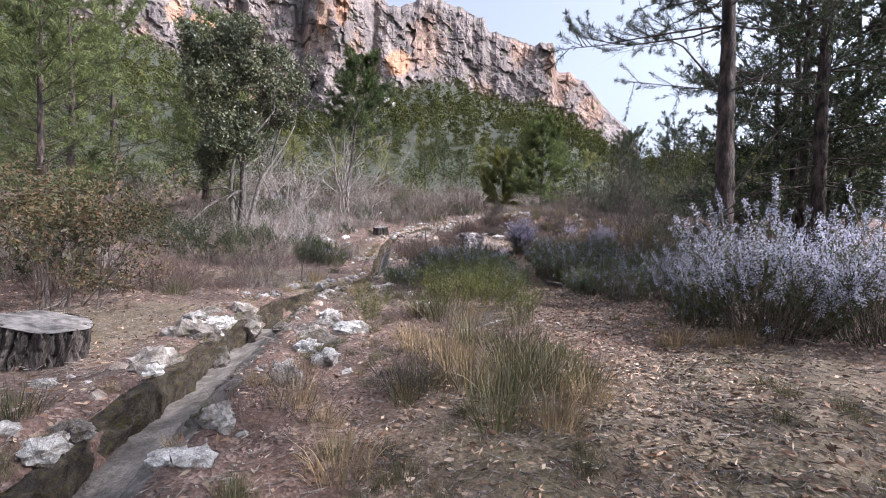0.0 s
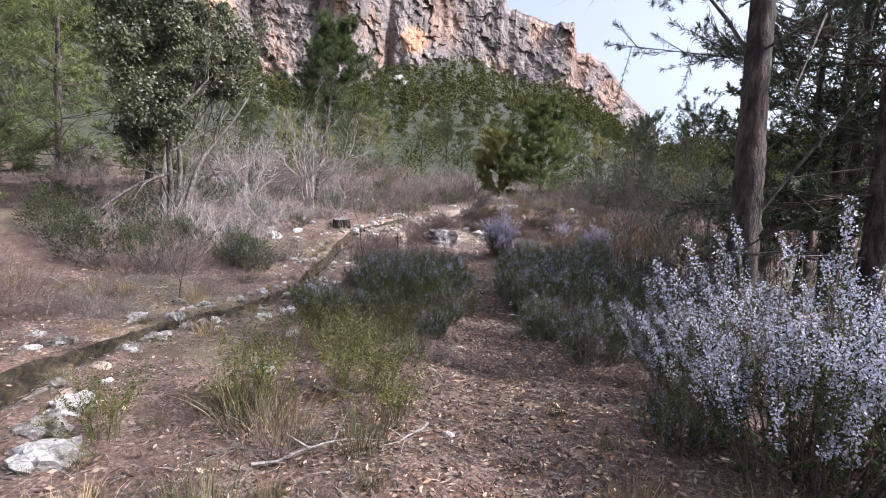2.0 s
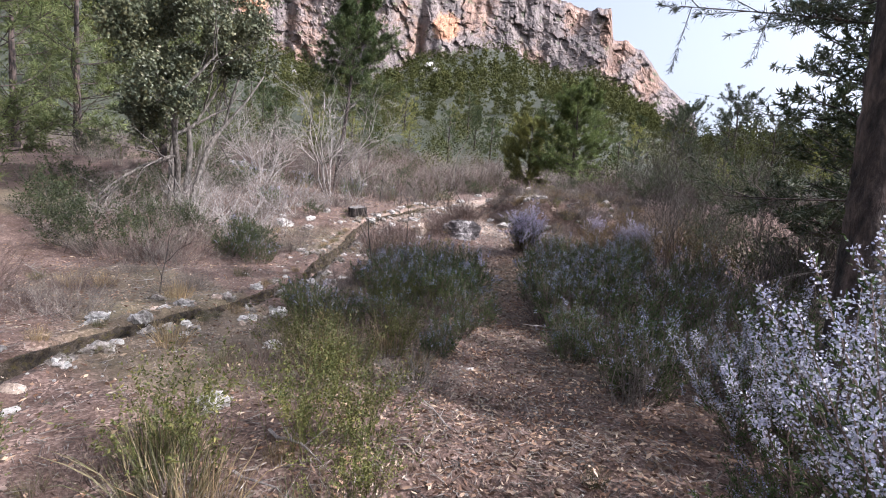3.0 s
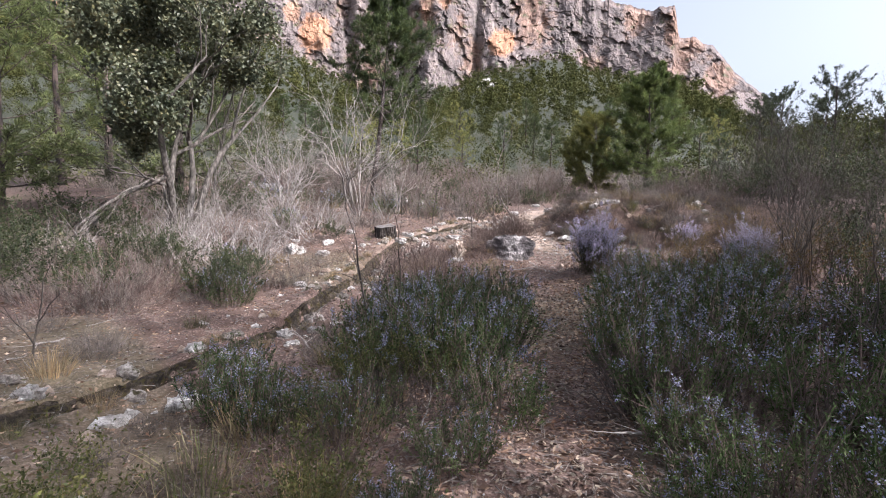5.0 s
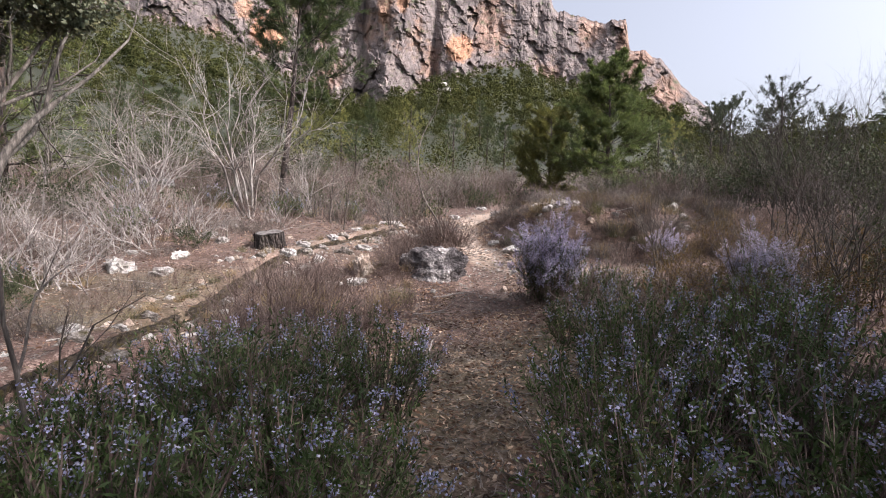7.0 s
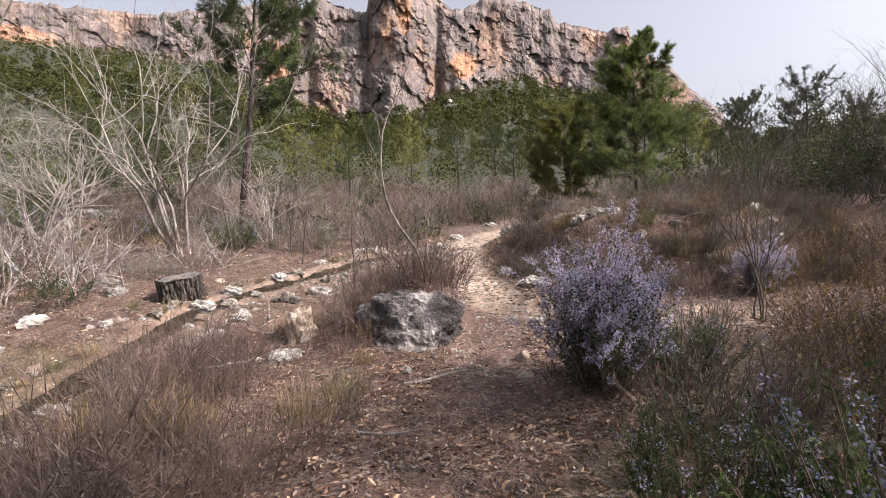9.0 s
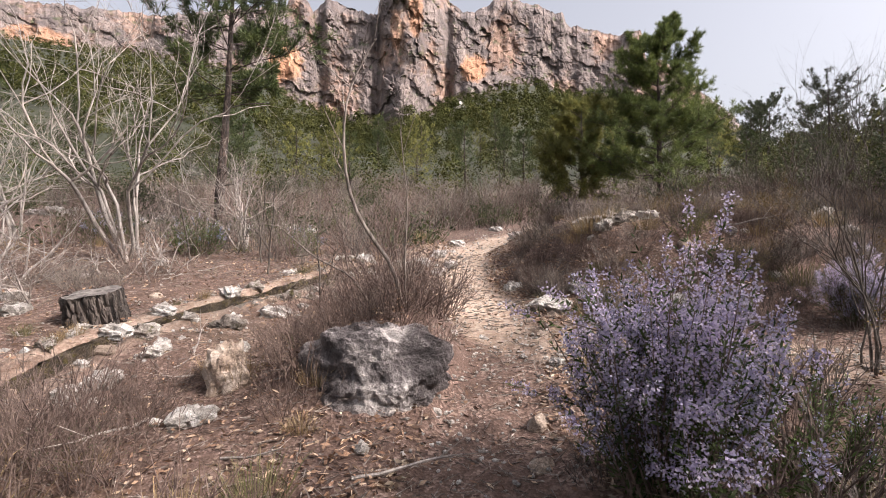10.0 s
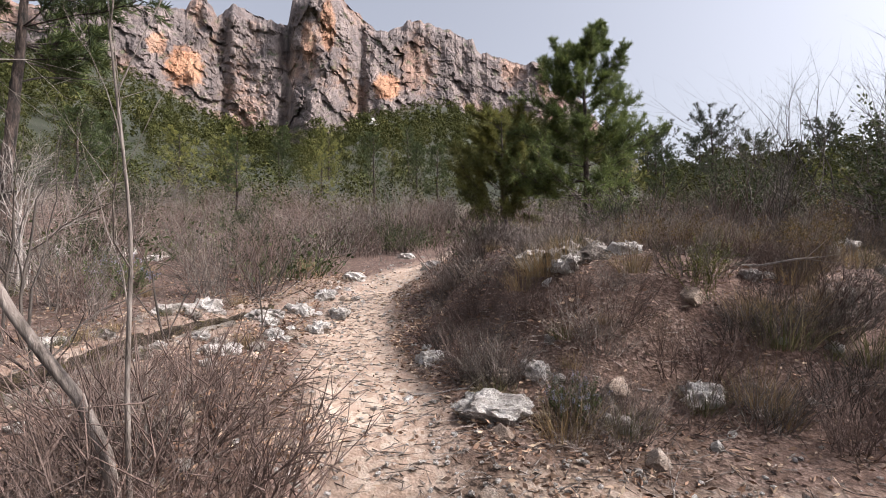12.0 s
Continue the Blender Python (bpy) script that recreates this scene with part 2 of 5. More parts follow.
def cliff_material():
    m, n, l, p = nodes_of("cliff_limestone")
    coord = n.new("ShaderNodeTexCoord").outputs["Object"]
    at = n.new("ShaderNodeAttribute")
    at.attribute_name = "rust"
    sc = n.new("ShaderNodeAttribute")
    sc.attribute_name = "scrub"
    f = noise_node(n, l, coord, 0.075, 9, 0.72, (1, 1, 0.45))
    grey = ramp_node(n, [(0.3, (0.07, 0.06, 0.059)), (0.43, (0.145, 0.124, 0.12)), (0.56, (0.23, 0.193, 0.18)), (0.7, (0.37, 0.31, 0.275))])
    l.new(f, grey.inputs[0])
    rust = ramp_node(n, [(0.32, (0.22, 0.125, 0.08)), (0.5, (0.42, 0.23, 0.135)), (0.72, (0.52, 0.345, 0.225))])
    l.new(f, rust.inputs[0])
    streak = noise_node(n, l, coord, 0.2, 6, 0.7, (1, 1, 0.12))
    sr = ramp_node(n, [(0.36, (0.62, 0.6, 0.6)), (0.58, (1.08, 1.06, 1.05))])
    l.new(streak, sr.inputs[0])
    col = mix_node(n, l, at.outputs["Fac"], grey.outputs[0], rust.outputs[0])
    col = mix_node(n, l, 1.0, col, sr.outputs[0], "MULTIPLY")
    gr = ramp_node(n, [(0.4, (0.055, 0.07, 0.035)), (0.7, (0.12, 0.125, 0.07))])
    l.new(noise_node(n, l, coord, 0.5, 4), gr.inputs[0])
    col = mix_node(n, l, sc.outputs["Fac"], col, gr.outputs[0])
    grain = noise_node(n, l, coord, 0.9, 8, 0.78, (1, 1, 0.6))
    gn = ramp_node(n, [(0.34, (0.66, 0.64, 0.63)), (0.5, (1.0, 0.98, 0.97)), (0.66, (1.2, 1.18, 1.16))])
    l.new(grain, gn.inputs[0])
    l.new(mix_node(n, l, 0.9, col, gn.outputs[0], "MULTIPLY"), p.inputs["Base Color"])
    p.inputs["Roughness"].default_value = 0.95
    add = n.new("ShaderNodeMath")
    add.operation = "ADD"
    l.new(grain, add.inputs[0])
    l.new(noise_node(n, l, coord, 0.35, 8, 0.75), add.inputs[1])
    bump_node(n, l, add.outputs[0], 0.8, 0.9, p)
    return m


GROUND, CLIFF = ground_material(), cliff_material()


# ---- the lie of the land ----
PROFILE_Y = [-60, -12, 0, 2.5, 5, 8, 11, 14.3, 16, 18, 20, 22, 24, 30, 45, 80, 200, 330, 420]
PROFILE_Z = [-4, -.6, .7, 1.02, 1.08, 1.08, 1.1, 1.3, 1.55, 1.88, 2.15, 2.5, 2.8, 3.4, 6.2, 15, 50, 95, 125]
TRAIL_Y = [-6, 0, 1.4, 2.5, 4.7, 6.5, 8, 10.7, 12, 14, 15.5, 17, 17.6, 19.1, 21.3, 22.5, 24, 27]
TRAIL_X = [-1.2, -.1, .5, 1.05, 1.5, 1.58, 1.6, 1.72, 1.75, 1.55, 1.4, 1.4, 1.25, .72, .65, 1.25, 2.2, 3.2]
BASE_AZ = [-66, -50, -38, -31, -25.1, -22.9, -17.3, -15.7, -11.6, -9.1, -7.4, -3.9, -1.3, 2.2, 4.7, 8, 11, 14, 18, 20, 23]
BASE_TOP = [16, 18.2, 19, 18.6, 15.8, 15.1, 12.6, 12.8, 14.4, 16, 16.8, 17, 18, 17.5, 16.2, 15.5, 15.6, 14, 11, 9.6, 6]
CHAN_Y = [-5, 0, 2.2, 3.1, 4.7, 6.2, 7.6, 9.3, 11.4, 13, 14.4, 15.3, 16.2, 16.7, 17.4, 18.2, 18.7, 20.5, 22]
CHAN_X = [-1.75, -1.6, -1.68, -1.72, -2.0, -2.08, -1.9, -1.63, -1.62, -1.76, -1.88, -1.9, -1.7, -1.55, -1.1, -.82, -.65, -.15, .1]


def sm(a, b, v):
    t = np.clip((v - a) / (b - a), 0, 1)
    return t * t * (3 - 2 * t)


def curve_at(v, ys, xs):
    """A smooth line through the knots."""
    w = 0.5
    return (np.interp(v - w, ys, xs) + 2 * np.interp(v, ys, xs) + np.interp(v + w, ys, xs)) / 4


def wave(x, y, s, seed=0.0):
    """A cheap smooth wobble in -1..1."""
    return (np.sin(x * s + 1.7 * np.sin(y * s * .73 + seed) + seed) + np.sin(y * s * 1.13 + 1.3 * np.sin(x * s * .81 - seed) + 2.1 * seed)) / 2


def land(x, y):
    """Height of the open ground without the channel."""
    x, y = np.asarray(x, float), np.asarray(y, float)
    r = np.hypot(x - 1.5, y)
    az = np.degrees(np.arctan2(x - 1.5, y))
    far = sm(26, 60, r)
    s = y + (r - y) * far
    z = np.interp(s, PROFILE_Y, PROFILE_Z)
    k = 1 + .13 * sm(27, 40, -az) - .52 * sm(12, 23, az) - .4 * sm(60, 110, az) - .75 * sm(60, 110, -az)
    rise = (335 * np.tan(np.radians(np.interp(az, BASE_AZ, BASE_TOP) - 1.3)) + .6) / 94.7
    up = sm(60, 190, r) * (1 - sm(17, 23, az)) * (1 - sm(58, 66, -az))
    k = k + (rise - k) * up
    z = np.where(far > 0, 2.0 + (z - 2.0) * (1 + (k - 1) * far), z)
    z = z + np.clip(-x - 1.8, 0, 8) * 0.075 * (.4 + sm(9, 16, y)) * (1 - sm(30, 60, r))
    z = z + sm(17.2, 18.9, y + .35 * wave(x, y, 1.3, 2)) * sm(1.35, 2.5, x + .2 * wave(x, y, 2.2, 1)) * .75 * (1 - .9 * sm(19, 27, y))
    z = z + .2 * sm(14.5, 16.3, y) * (1 - sm(19, 21, y)) * sm(.3, -1.2, x)
    z = z - .06 * sm(7.8, 8.8, y) * (1 - sm(11, 13, y)) * sm(.3, -.7, x)
    z = z + wave(x, y, 1.9, .4) * .035 + wave(x, y, 5.1, 1.9) * .014 + wave(x, y, .31, 3) * .25 * sm(25, 50, r)
    z = z + .68 * np.exp(-((x - .64 + .12 * wave(x, y, 3.1, 2)) / .5) ** 2 - ((y - 16.25 + .15 * wave(y, x, 2.7, 4)) / .6) ** 2) * (1 + .25 * wave(x, y, 6.0, 1)) * (1 - sm(.95, 1.3, x))
    tr = np.abs(x - curve_at(y, TRAIL_Y, TRAIL_X))
    z = z - .05 * (1 - sm(.2, .6, tr)) * (y < 28)
    return z


def narrow(y):
    """The channel's width along its run."""
    return 1 - .4 * sm(4.5, 7, y)


def height(x, y):
    """The ground as it is built, with the channel cut into it."""
    x, y = np.asarray(x, float), np.asarray(y, float)
    d = np.abs(x - curve_at(y, CHAN_Y, CHAN_X)) / narrow(y)
    on = sm(-5, -4, y) * (1 - sm(19.5, 21.5, y))
    bank = .05 * np.exp(-((d - .42) / .16) ** 2)
    u = (x - curve_at(y, CHAN_Y, CHAN_X)) / narrow(y)
    return land(x, y) + on * (bank - .34 * (1 - sm(.14, .21, np.where(u > 0, u * .62, -u))))


def spot(x, y, sink=0.0):
    return (float(x), float(y), float(height(x, y)) - sink)


# ---- building blocks ----
class Geo:
    """Gathers vertices and faces for one mesh."""

    def __init__(self):
        self.v, self.f, self.n = [], [], 0

    def add(self, verts, faces):
        verts = np.asarray(verts, float).reshape(-1, 3)
        self.v.append(verts)
        self.f.extend((np.asarray(faces) + self.n).tolist())
        self.n += len(verts)

    def tube(self, pts, radii, sides=5):
        pts = np.asarray(pts, float)
        k = len(pts)
        d = np.gradient(pts, axis=0)
        d /= np.linalg.norm(d, axis=1, keepdims=True) + 1e-9
        ref = np.array([0.31, 0.87, 0.17]) if abs(d[:, 2]).mean() > .5 else np.array([0.1, 0.2, 1.0])
        a = np.cross(d, ref)
        a /= np.linalg.norm(a, axis=1, keepdims=True) + 1e-9
        b = np.cross(d, a)
        th = np.arange(sides) / sides * 2 * np.pi
        ring = a[:, None] * np.cos(th)[None, :, None] + b[:, None] * np.sin(th)[None, :, None]
        v = (pts[:, None] + ring * np.asarray(radii, float)[:, None, None]).reshape(-1, 3)
        i, j = np.meshgrid(np.arange(k - 1), np.arange(sides), indexing="ij")
        j2 = (j + 1) % sides
        self.add(v, np.stack([i * sides + j, i * sides + j2, (i + 1) * sides + j2, (i + 1) * sides + j], -1).reshape(-1, 4))

    def blades(self, base, way, length, width, rng, fat=0.45):
        """Leaf-shaped quads from base along way."""
        base, way = np.asarray(base, float), np.asarray(way, float)
        k = len(base)
        if not k:
            return
        way = way / (np.linalg.norm(way, axis=1, keepdims=True) + 1e-9)
        side = np.cross(way, rng.normal(size=(k, 3)))
        side /= np.linalg.norm(side, axis=1, keepdims=True) + 1e-9
        ln = np.broadcast_to(np.asarray(length, float), (k,))[:, None]
        wd = np.broadcast_to(np.asarray(width, float), (k,))[:, None]
        mid = base + way * ln * fat
        v = np.stack([base, mid + side * wd / 2, base + way * ln, mid - side * wd / 2], 1).reshape(-1, 3)
        self.add(v, np.arange(4 * k).reshape(-1, 4))

    def shingles(self, mid, way, out, length, width):
        """Leafy clumps lying along a crown's surface."""
        way = way / (np.linalg.norm(way, axis=1, keepdims=True) + 1e-9)
        side = np.cross(way, out)
        side /= np.linalg.norm(side, axis=1, keepdims=True) + 1e-9
        ln, wd = length[:, None] / 2, width[:, None] / 2
        v = np.stack([mid - way * ln, mid + side * wd - way * ln * .2, mid + way * ln, mid - side * wd + way * ln * .3], 1)
        self.add(v.reshape(-1, 3), np.arange(4 * len(mid)).reshape(-1, 4))

    def spikes(self, base, tip, r):
        """Three-sided tapering twigs."""
        base, tip = np.asarray(base, float), np.asarray(tip, float)
        k = len(base)
        d = tip - base
        s1 = np.cross(d, [.3, .8, .5])
        s1 /= np.linalg.norm(s1, axis=1, keepdims=True) + 1e-9
        s2 = np.cross(d, s1)
        s2 /= np.linalg.norm(s2, axis=1, keepdims=True) + 1e-9
        r = np.broadcast_to(np.asarray(r, float), (k,))[:, None]
        v = np.stack([base + s1 * r, base + (s2 * .87 - s1 * .5) * r, base - (s2 * .87 + s1 * .5) * r, tip], 1).reshape(-1, 3)
        o = np.arange(k)[:, None, None] * 4
        self.add(v, (o + np.array([[0, 1, 3], [1, 2, 3], [2, 0, 3]])[None]).reshape(-1, 3))

    def mesh(self, name, material, smooth=False):
        me = bpy.data.meshes.new(name)
        me.from_pydata(np.concatenate(self.v).tolist(), [], self.f)
        me.materials.append(material)
        if smooth:
            me.shade_smooth()
        return me


def part(name, geo, material, parent, label="", smooth=False):
    ob = new(name, geo.mesh(name, material, smooth))
    ob.parent = parent
    return tagged(ob, label, kind="stuff" if name in ("foliage", "blossom", "blade", "branchwork", "deadwood", "limbwork", "twigwork") else "")


def unit(v):
    v = np.asarray(v, float)
    return v / (np.linalg.norm(v) + 1e-9)


def curl(p, d, length, steps, bend, rng, lift=0.0):
    """A wandering line from p along d."""
    pts, d = [np.asarray(p, float)], unit(d)
    for _ in range(steps):
        d = unit(d + rng.normal(size=3) * bend + np.array([0, 0, lift]))
        pts.append(pts[-1] + d * length / steps)
    return np.array(pts), d


def grow(geo, p, d, length, r, depth, rng, tips, bend=.16, lift=.05, kids=(2, 4), shrink=.62, spread=.75, sides=4, steps=4, thin=.35):
    """A limb and its forks; the ends of the last ones go into tips."""
    if depth == 0:
        pts, end = curl(p, d, length, 2, bend, rng, lift)
        geo.spikes(pts[:1], pts[2:], r)
        tips.append((pts, end))
        return
    if sides <= 4:
        steps = 2 if depth == 1 else 3
    pts, end = curl(p, d, length, steps, bend, rng, lift)
    geo.tube(pts, np.linspace(r, r * thin, len(pts)), sides)
    for i in range(rng.integers(kids[0], kids[1] + 1)):
        t = rng.uniform(.35, 1.0) if i else 1.0
        j = min(len(pts) - 2, int(t * (len(pts) - 1)))
        q = pts[j] + (pts[j + 1] - pts[j]) * (t * (len(pts) - 1) - j)
        way = unit(unit(pts[j + 1] - pts[j]) + rng.normal(size=3) * spread * (.5 if i == 0 else 1))
        grow(geo, q, way, length * shrink * rng.uniform(.7, 1.2), r * (1 - t * (1 - thin)) * .72, depth - 1, rng, tips, bend, lift, kids, shrink, spread, max(3, sides - 1), steps, thin)


def cone_way(rng, tilt):
    a, t = rng.uniform(0, 2 * np.pi), rng.uniform(0, tilt)
    return np.array([math.cos(a) * math.sin(t), math.sin(a) * math.sin(t), math.cos(t)])


def along(pts, t):
    k = np.clip(np.asarray(t) * (len(pts) - 1), 0, len(pts) - 1.001)
    i = k.astype(int)
    return pts[i] + (pts[i + 1] - pts[i]) * (k - i)[:, None], pts[i + 1] - pts[i]


PROTO = {}


def put(key, make, x, y, scale=1.0, turn=0.0, sink=0.03, tilt=(0, 0)):
    """One more plant or stone of a kind: built at the first call, copied after that."""
    m = pose(*spot(x, y, sink), tilt[0], tilt[1], turn) @ Matrix.Diagonal((scale, scale, scale, 1))
    if key not in PROTO:
        ob = make()
        ob.matrix_basis = m
        PROTO[key] = (ob, scale)
        return ob
    ob, s0 = PROTO[key]
    return copy_thing(ob, m @ Matrix.Diagonal((1 / s0, 1 / s0, 1 / s0, 1)))


# ---- ground ----
def axis_steps(spans):
    out = []
    for a, b, step in spans:
        out.extend(np.arange(a, b - 1e-6, step))
    return np.array(out + [spans[-1][1]])


def grid_faces(nx, ny):
    i, j = np.meshgrid(np.arange(ny - 1), np.arange(nx - 1), indexing="ij")
    a = i * nx + j
    return np.stack([a, a + 1, a + nx + 1, a + nx], -1).reshape(-1, 4)


def build_ground():
    xs = axis_steps([(-2600, -600, 250), (-600, -120, 24), (-120, -30, 4.5), (-30, -8, .8), (-8, -2.6, .16), (-2.6, 4.2, .09), (4.2, 9, .18), (9, 30, .9), (30, 120, 4.5), (120, 600, 24), (600, 2600, 250)])
    ys = axis_steps([(-2600, -200, 300), (-200, -30, 17), (-30, -4, 1.3), (-4, 0, .3), (0, 22, .11), (22, 34, .3), (34, 60, 1.0), (60, 140, 4), (140, 480, 12), (480, 2600, 212)])
    X, Y = np.meshgrid(xs, ys)
    rng = np.random.default_rng(3)
    Z = height(X, Y)
    near = (np.abs(X) < 9) & (Y > -4) & (Y < 34)
    Z = Z + near * rng.normal(size=Z.shape) * .009
    me = bpy.data.meshes.new("ground")
    me.from_pydata(np.stack([X, Y, Z], -1).reshape(-1, 3).tolist(), [], grid_faces(len(xs), len(ys)).tolist())
    d = np.abs(X - curve_at(Y, TRAIL_Y, TRAIL_X))
    trail = (1 - sm(.1, .5 + .2 * sm(14, 18, Y), d)) * (Y < 27) * (.2 + .8 * sm(16.2, 17.8, Y))
    side = (1 - sm(.15, .6, np.abs(Y - 16.9 + .1 * X))) * sm(1.3, 2.0, X) * (1 - sm(3.6, 4.6, X))
    dc = np.abs(X - curve_at(Y, CHAN_Y, CHAN_X))
    bank = (1 - sm(.25, .7, dc)) * (Y < 22) * .5
    trail = np.clip(np.maximum(np.maximum(trail, side * .8), bank * (.2 + .8 * sm(12, 17, Y))), 0, 1)
    green = sm(0, .4, wave(X, Y, 1.1, 5)) * (1 - trail) * .8 * (1 - .9 * sm(16.5, 17.5, Y))
    hill = sm(26, 46, np.hypot(X - 1.5, Y))
    for key, val in (("trail", trail), ("green", green), ("hill", hill)):
        a = me.attributes.new(key, "FLOAT", "POINT")
        a.data.foreach_set("value", val.astype(np.float32).ravel())
    me.materials.append(GROUND)
    me.shade_smooth()
    return tagged(new("ground", me), "red-brown earth with dry litter, grass and a trodden gravel trail", "ground", kind="structure")


build_ground()


# ---- cliff ----
CLIFF_AZ = [-66, -50, -45, -38, -34, -32.4, -29, -26.5, -25.5, -24.6, -23.6, -21.9, -20, -17, -16.5, -15.9, -13.5, -11.4, -10, -7.5, -5.6, -3.5, -1.9, 1.2, 4.2, 4.6, 7, 9.8, 11.6, 12.2, 12.6, 14, 15.6, 17.9, 20.6, 21.6, 23]
CLIFF_TOP = [19, 20.6, 21.2, 21.8, 22.8, 23.2, 23.8, 24.2, 25.5, 25.2, 24, 25.3, 24.7, 24, 24.1, 26.8, 27.6, 27.7, 26.5, 24.6, 24.1, 25.1, 25.3, 24.4, 23.2, 22.3, 21.5, 20.6, 20.9, 20.6, 18, 17.6, 16.9, 13.9, 11.5, 9.4, 5]


def build_cliff():
    az = np.arange(-66, 23.01, .14)
    v = np.linspace(0, 1, 120)
    A, V = np.meshgrid(az, v)
    crest = np.interp(A, CLIFF_AZ, CLIFF_TOP)
    jag = np.array([noise.fractal((v_ * 1.1, 5.0, 1.0), .7, 2.1, 5) for v_ in az])
    crest = crest + .3 * jag[None, :]
    foot = np.interp(A, BASE_AZ, BASE_TOP) - 2.2
    E = foot + (crest - foot) * V
    n1 = np.zeros(A.shape)
    n2 = np.zeros(A.shape)
    n3 = np.zeros(A.shape)
    slab = np.zeros(A.shape)
    crack = np.zeros(A.shape)
    for i in range(A.shape[0]):
        for j in range(A.shape[1]):
            a, e = A[i, j], E[i, j]
            n1[i, j] = noise.fractal((a * .26, e * .17, 2.0), 1.0, 2.0, 5)
            n2[i, j] = noise.ridged_multi_fractal((a * .5, e * .3, 7.0), .9, 2.1, 5, 1.0, 2.0)
            n3[i, j] = noise.fractal((a * 1.6, e * 2.2, 4.0), .8, 2.1, 4)
            wx = .12 * noise.noise((a * 1.8, e * 1.8, 9.0))
            for ka, ke, ws, wc in ((.3, .27, 3.4, .8), (.75, .7, 1.7, .35), (1.9, 1.8, .6, .1), (4.6, 4.4, .18, .03)):
                p = Vector((a * ka + .35 * e * ke + wx, e * ke + wx, ka * 9.0))
                near, cells = noise.voronoi(p, distance_metric="MANHATTAN")
                key = cells[0] * 11.3
                off = p - cells[0]
                tilt = noise.cell_vector(key + Vector((3, 5, 8)))
                slab[i, j] += ws * (noise.cell(key) + 1.3 * (tilt.x - .5) * off.x + .8 * (tilt.y - .2) * off.y)
                crack[i, j] += wc * math.exp(-((near[1] - near[0]) / .07) ** 2)
    ledge = .5 + .5 * np.sin(E * 2.6 + 3 * n1 + A * .12)
    R = 338 + 10 * np.sin(A * .21 + 1) + 8 * n1 - 1.6 * (n2 - 1) + .6 * n3 + 46 * V + slab + crack
    R = R + 60 * sm(-34, -44, A) + 14 * sm(.93, 1, V) + 10 * np.exp(-((A + 8.6) / .5) ** 2) + 12 * np.exp(-((A + 16.8) / .6) ** 2) + 9 * np.exp(-((A + 22.9) / .5) ** 2)
    R = R - 16 * np.exp(-((A + 13.4) / 2.2) ** 2) - 12 * np.exp(-((A + 5.2) / 2.6) ** 2) * (1 - sm(.35, .6, V))
    a, e = np.radians(A), np.radians(E)
    X, Y, Z = 1.6 + R * np.sin(a), R * np.cos(a), 2.6 + R * np.tan(e)
    me = bpy.data.meshes.new("cliff")
    me.from_pydata(np.stack([X, Y, Z], -1).reshape(-1, 3).tolist(), [], grid_faces(len(az), len(v)).tolist())
    rust = sm(.0, .6, n1 + .4 * n3) * .42
    for ca, ce, wa, we, s in ((-5.8, 18.6, 1.6, 1.5, 1.0), (-26.6, 18.8, 1.9, 2.0, 1.0), (-12.2, 24.4, .9, 2.6, .8), (-14.4, 22.6, .7, 2.2, .6), (-29.0, 20.6, 1.0, 1.2, .7), (12, 18.4, .8, 1.6, .5), (16.5, 13.8, 1.5, 1.4, .4), (-48, 18, 2.5, 1, .8)):
        rust = np.maximum(rust, s * sm(.3, .55, np.exp(-((A - ca) / wa) ** 2 - ((E - ce) / we) ** 2) + .22 * n3 + .1 * n1))
    scrub = sm(.3, .6, n3 + .4 * ledge - .35 + .6 * sm(.3, 0, V)) * .85
    for key, val in (("rust", np.clip(rust, 0, 1)), ("scrub", np.clip(scrub, 0, 1))):
        at = me.attributes.new(key, "FLOAT", "POINT")
        at.data.foreach_set("value", val.astype(np.float32).ravel())
    me.materials.append(CLIFF)
    tagged(new("cliff", me), "grey and orange limestone cliff above the forest", "cliff", kind="structure")


build_cliff()


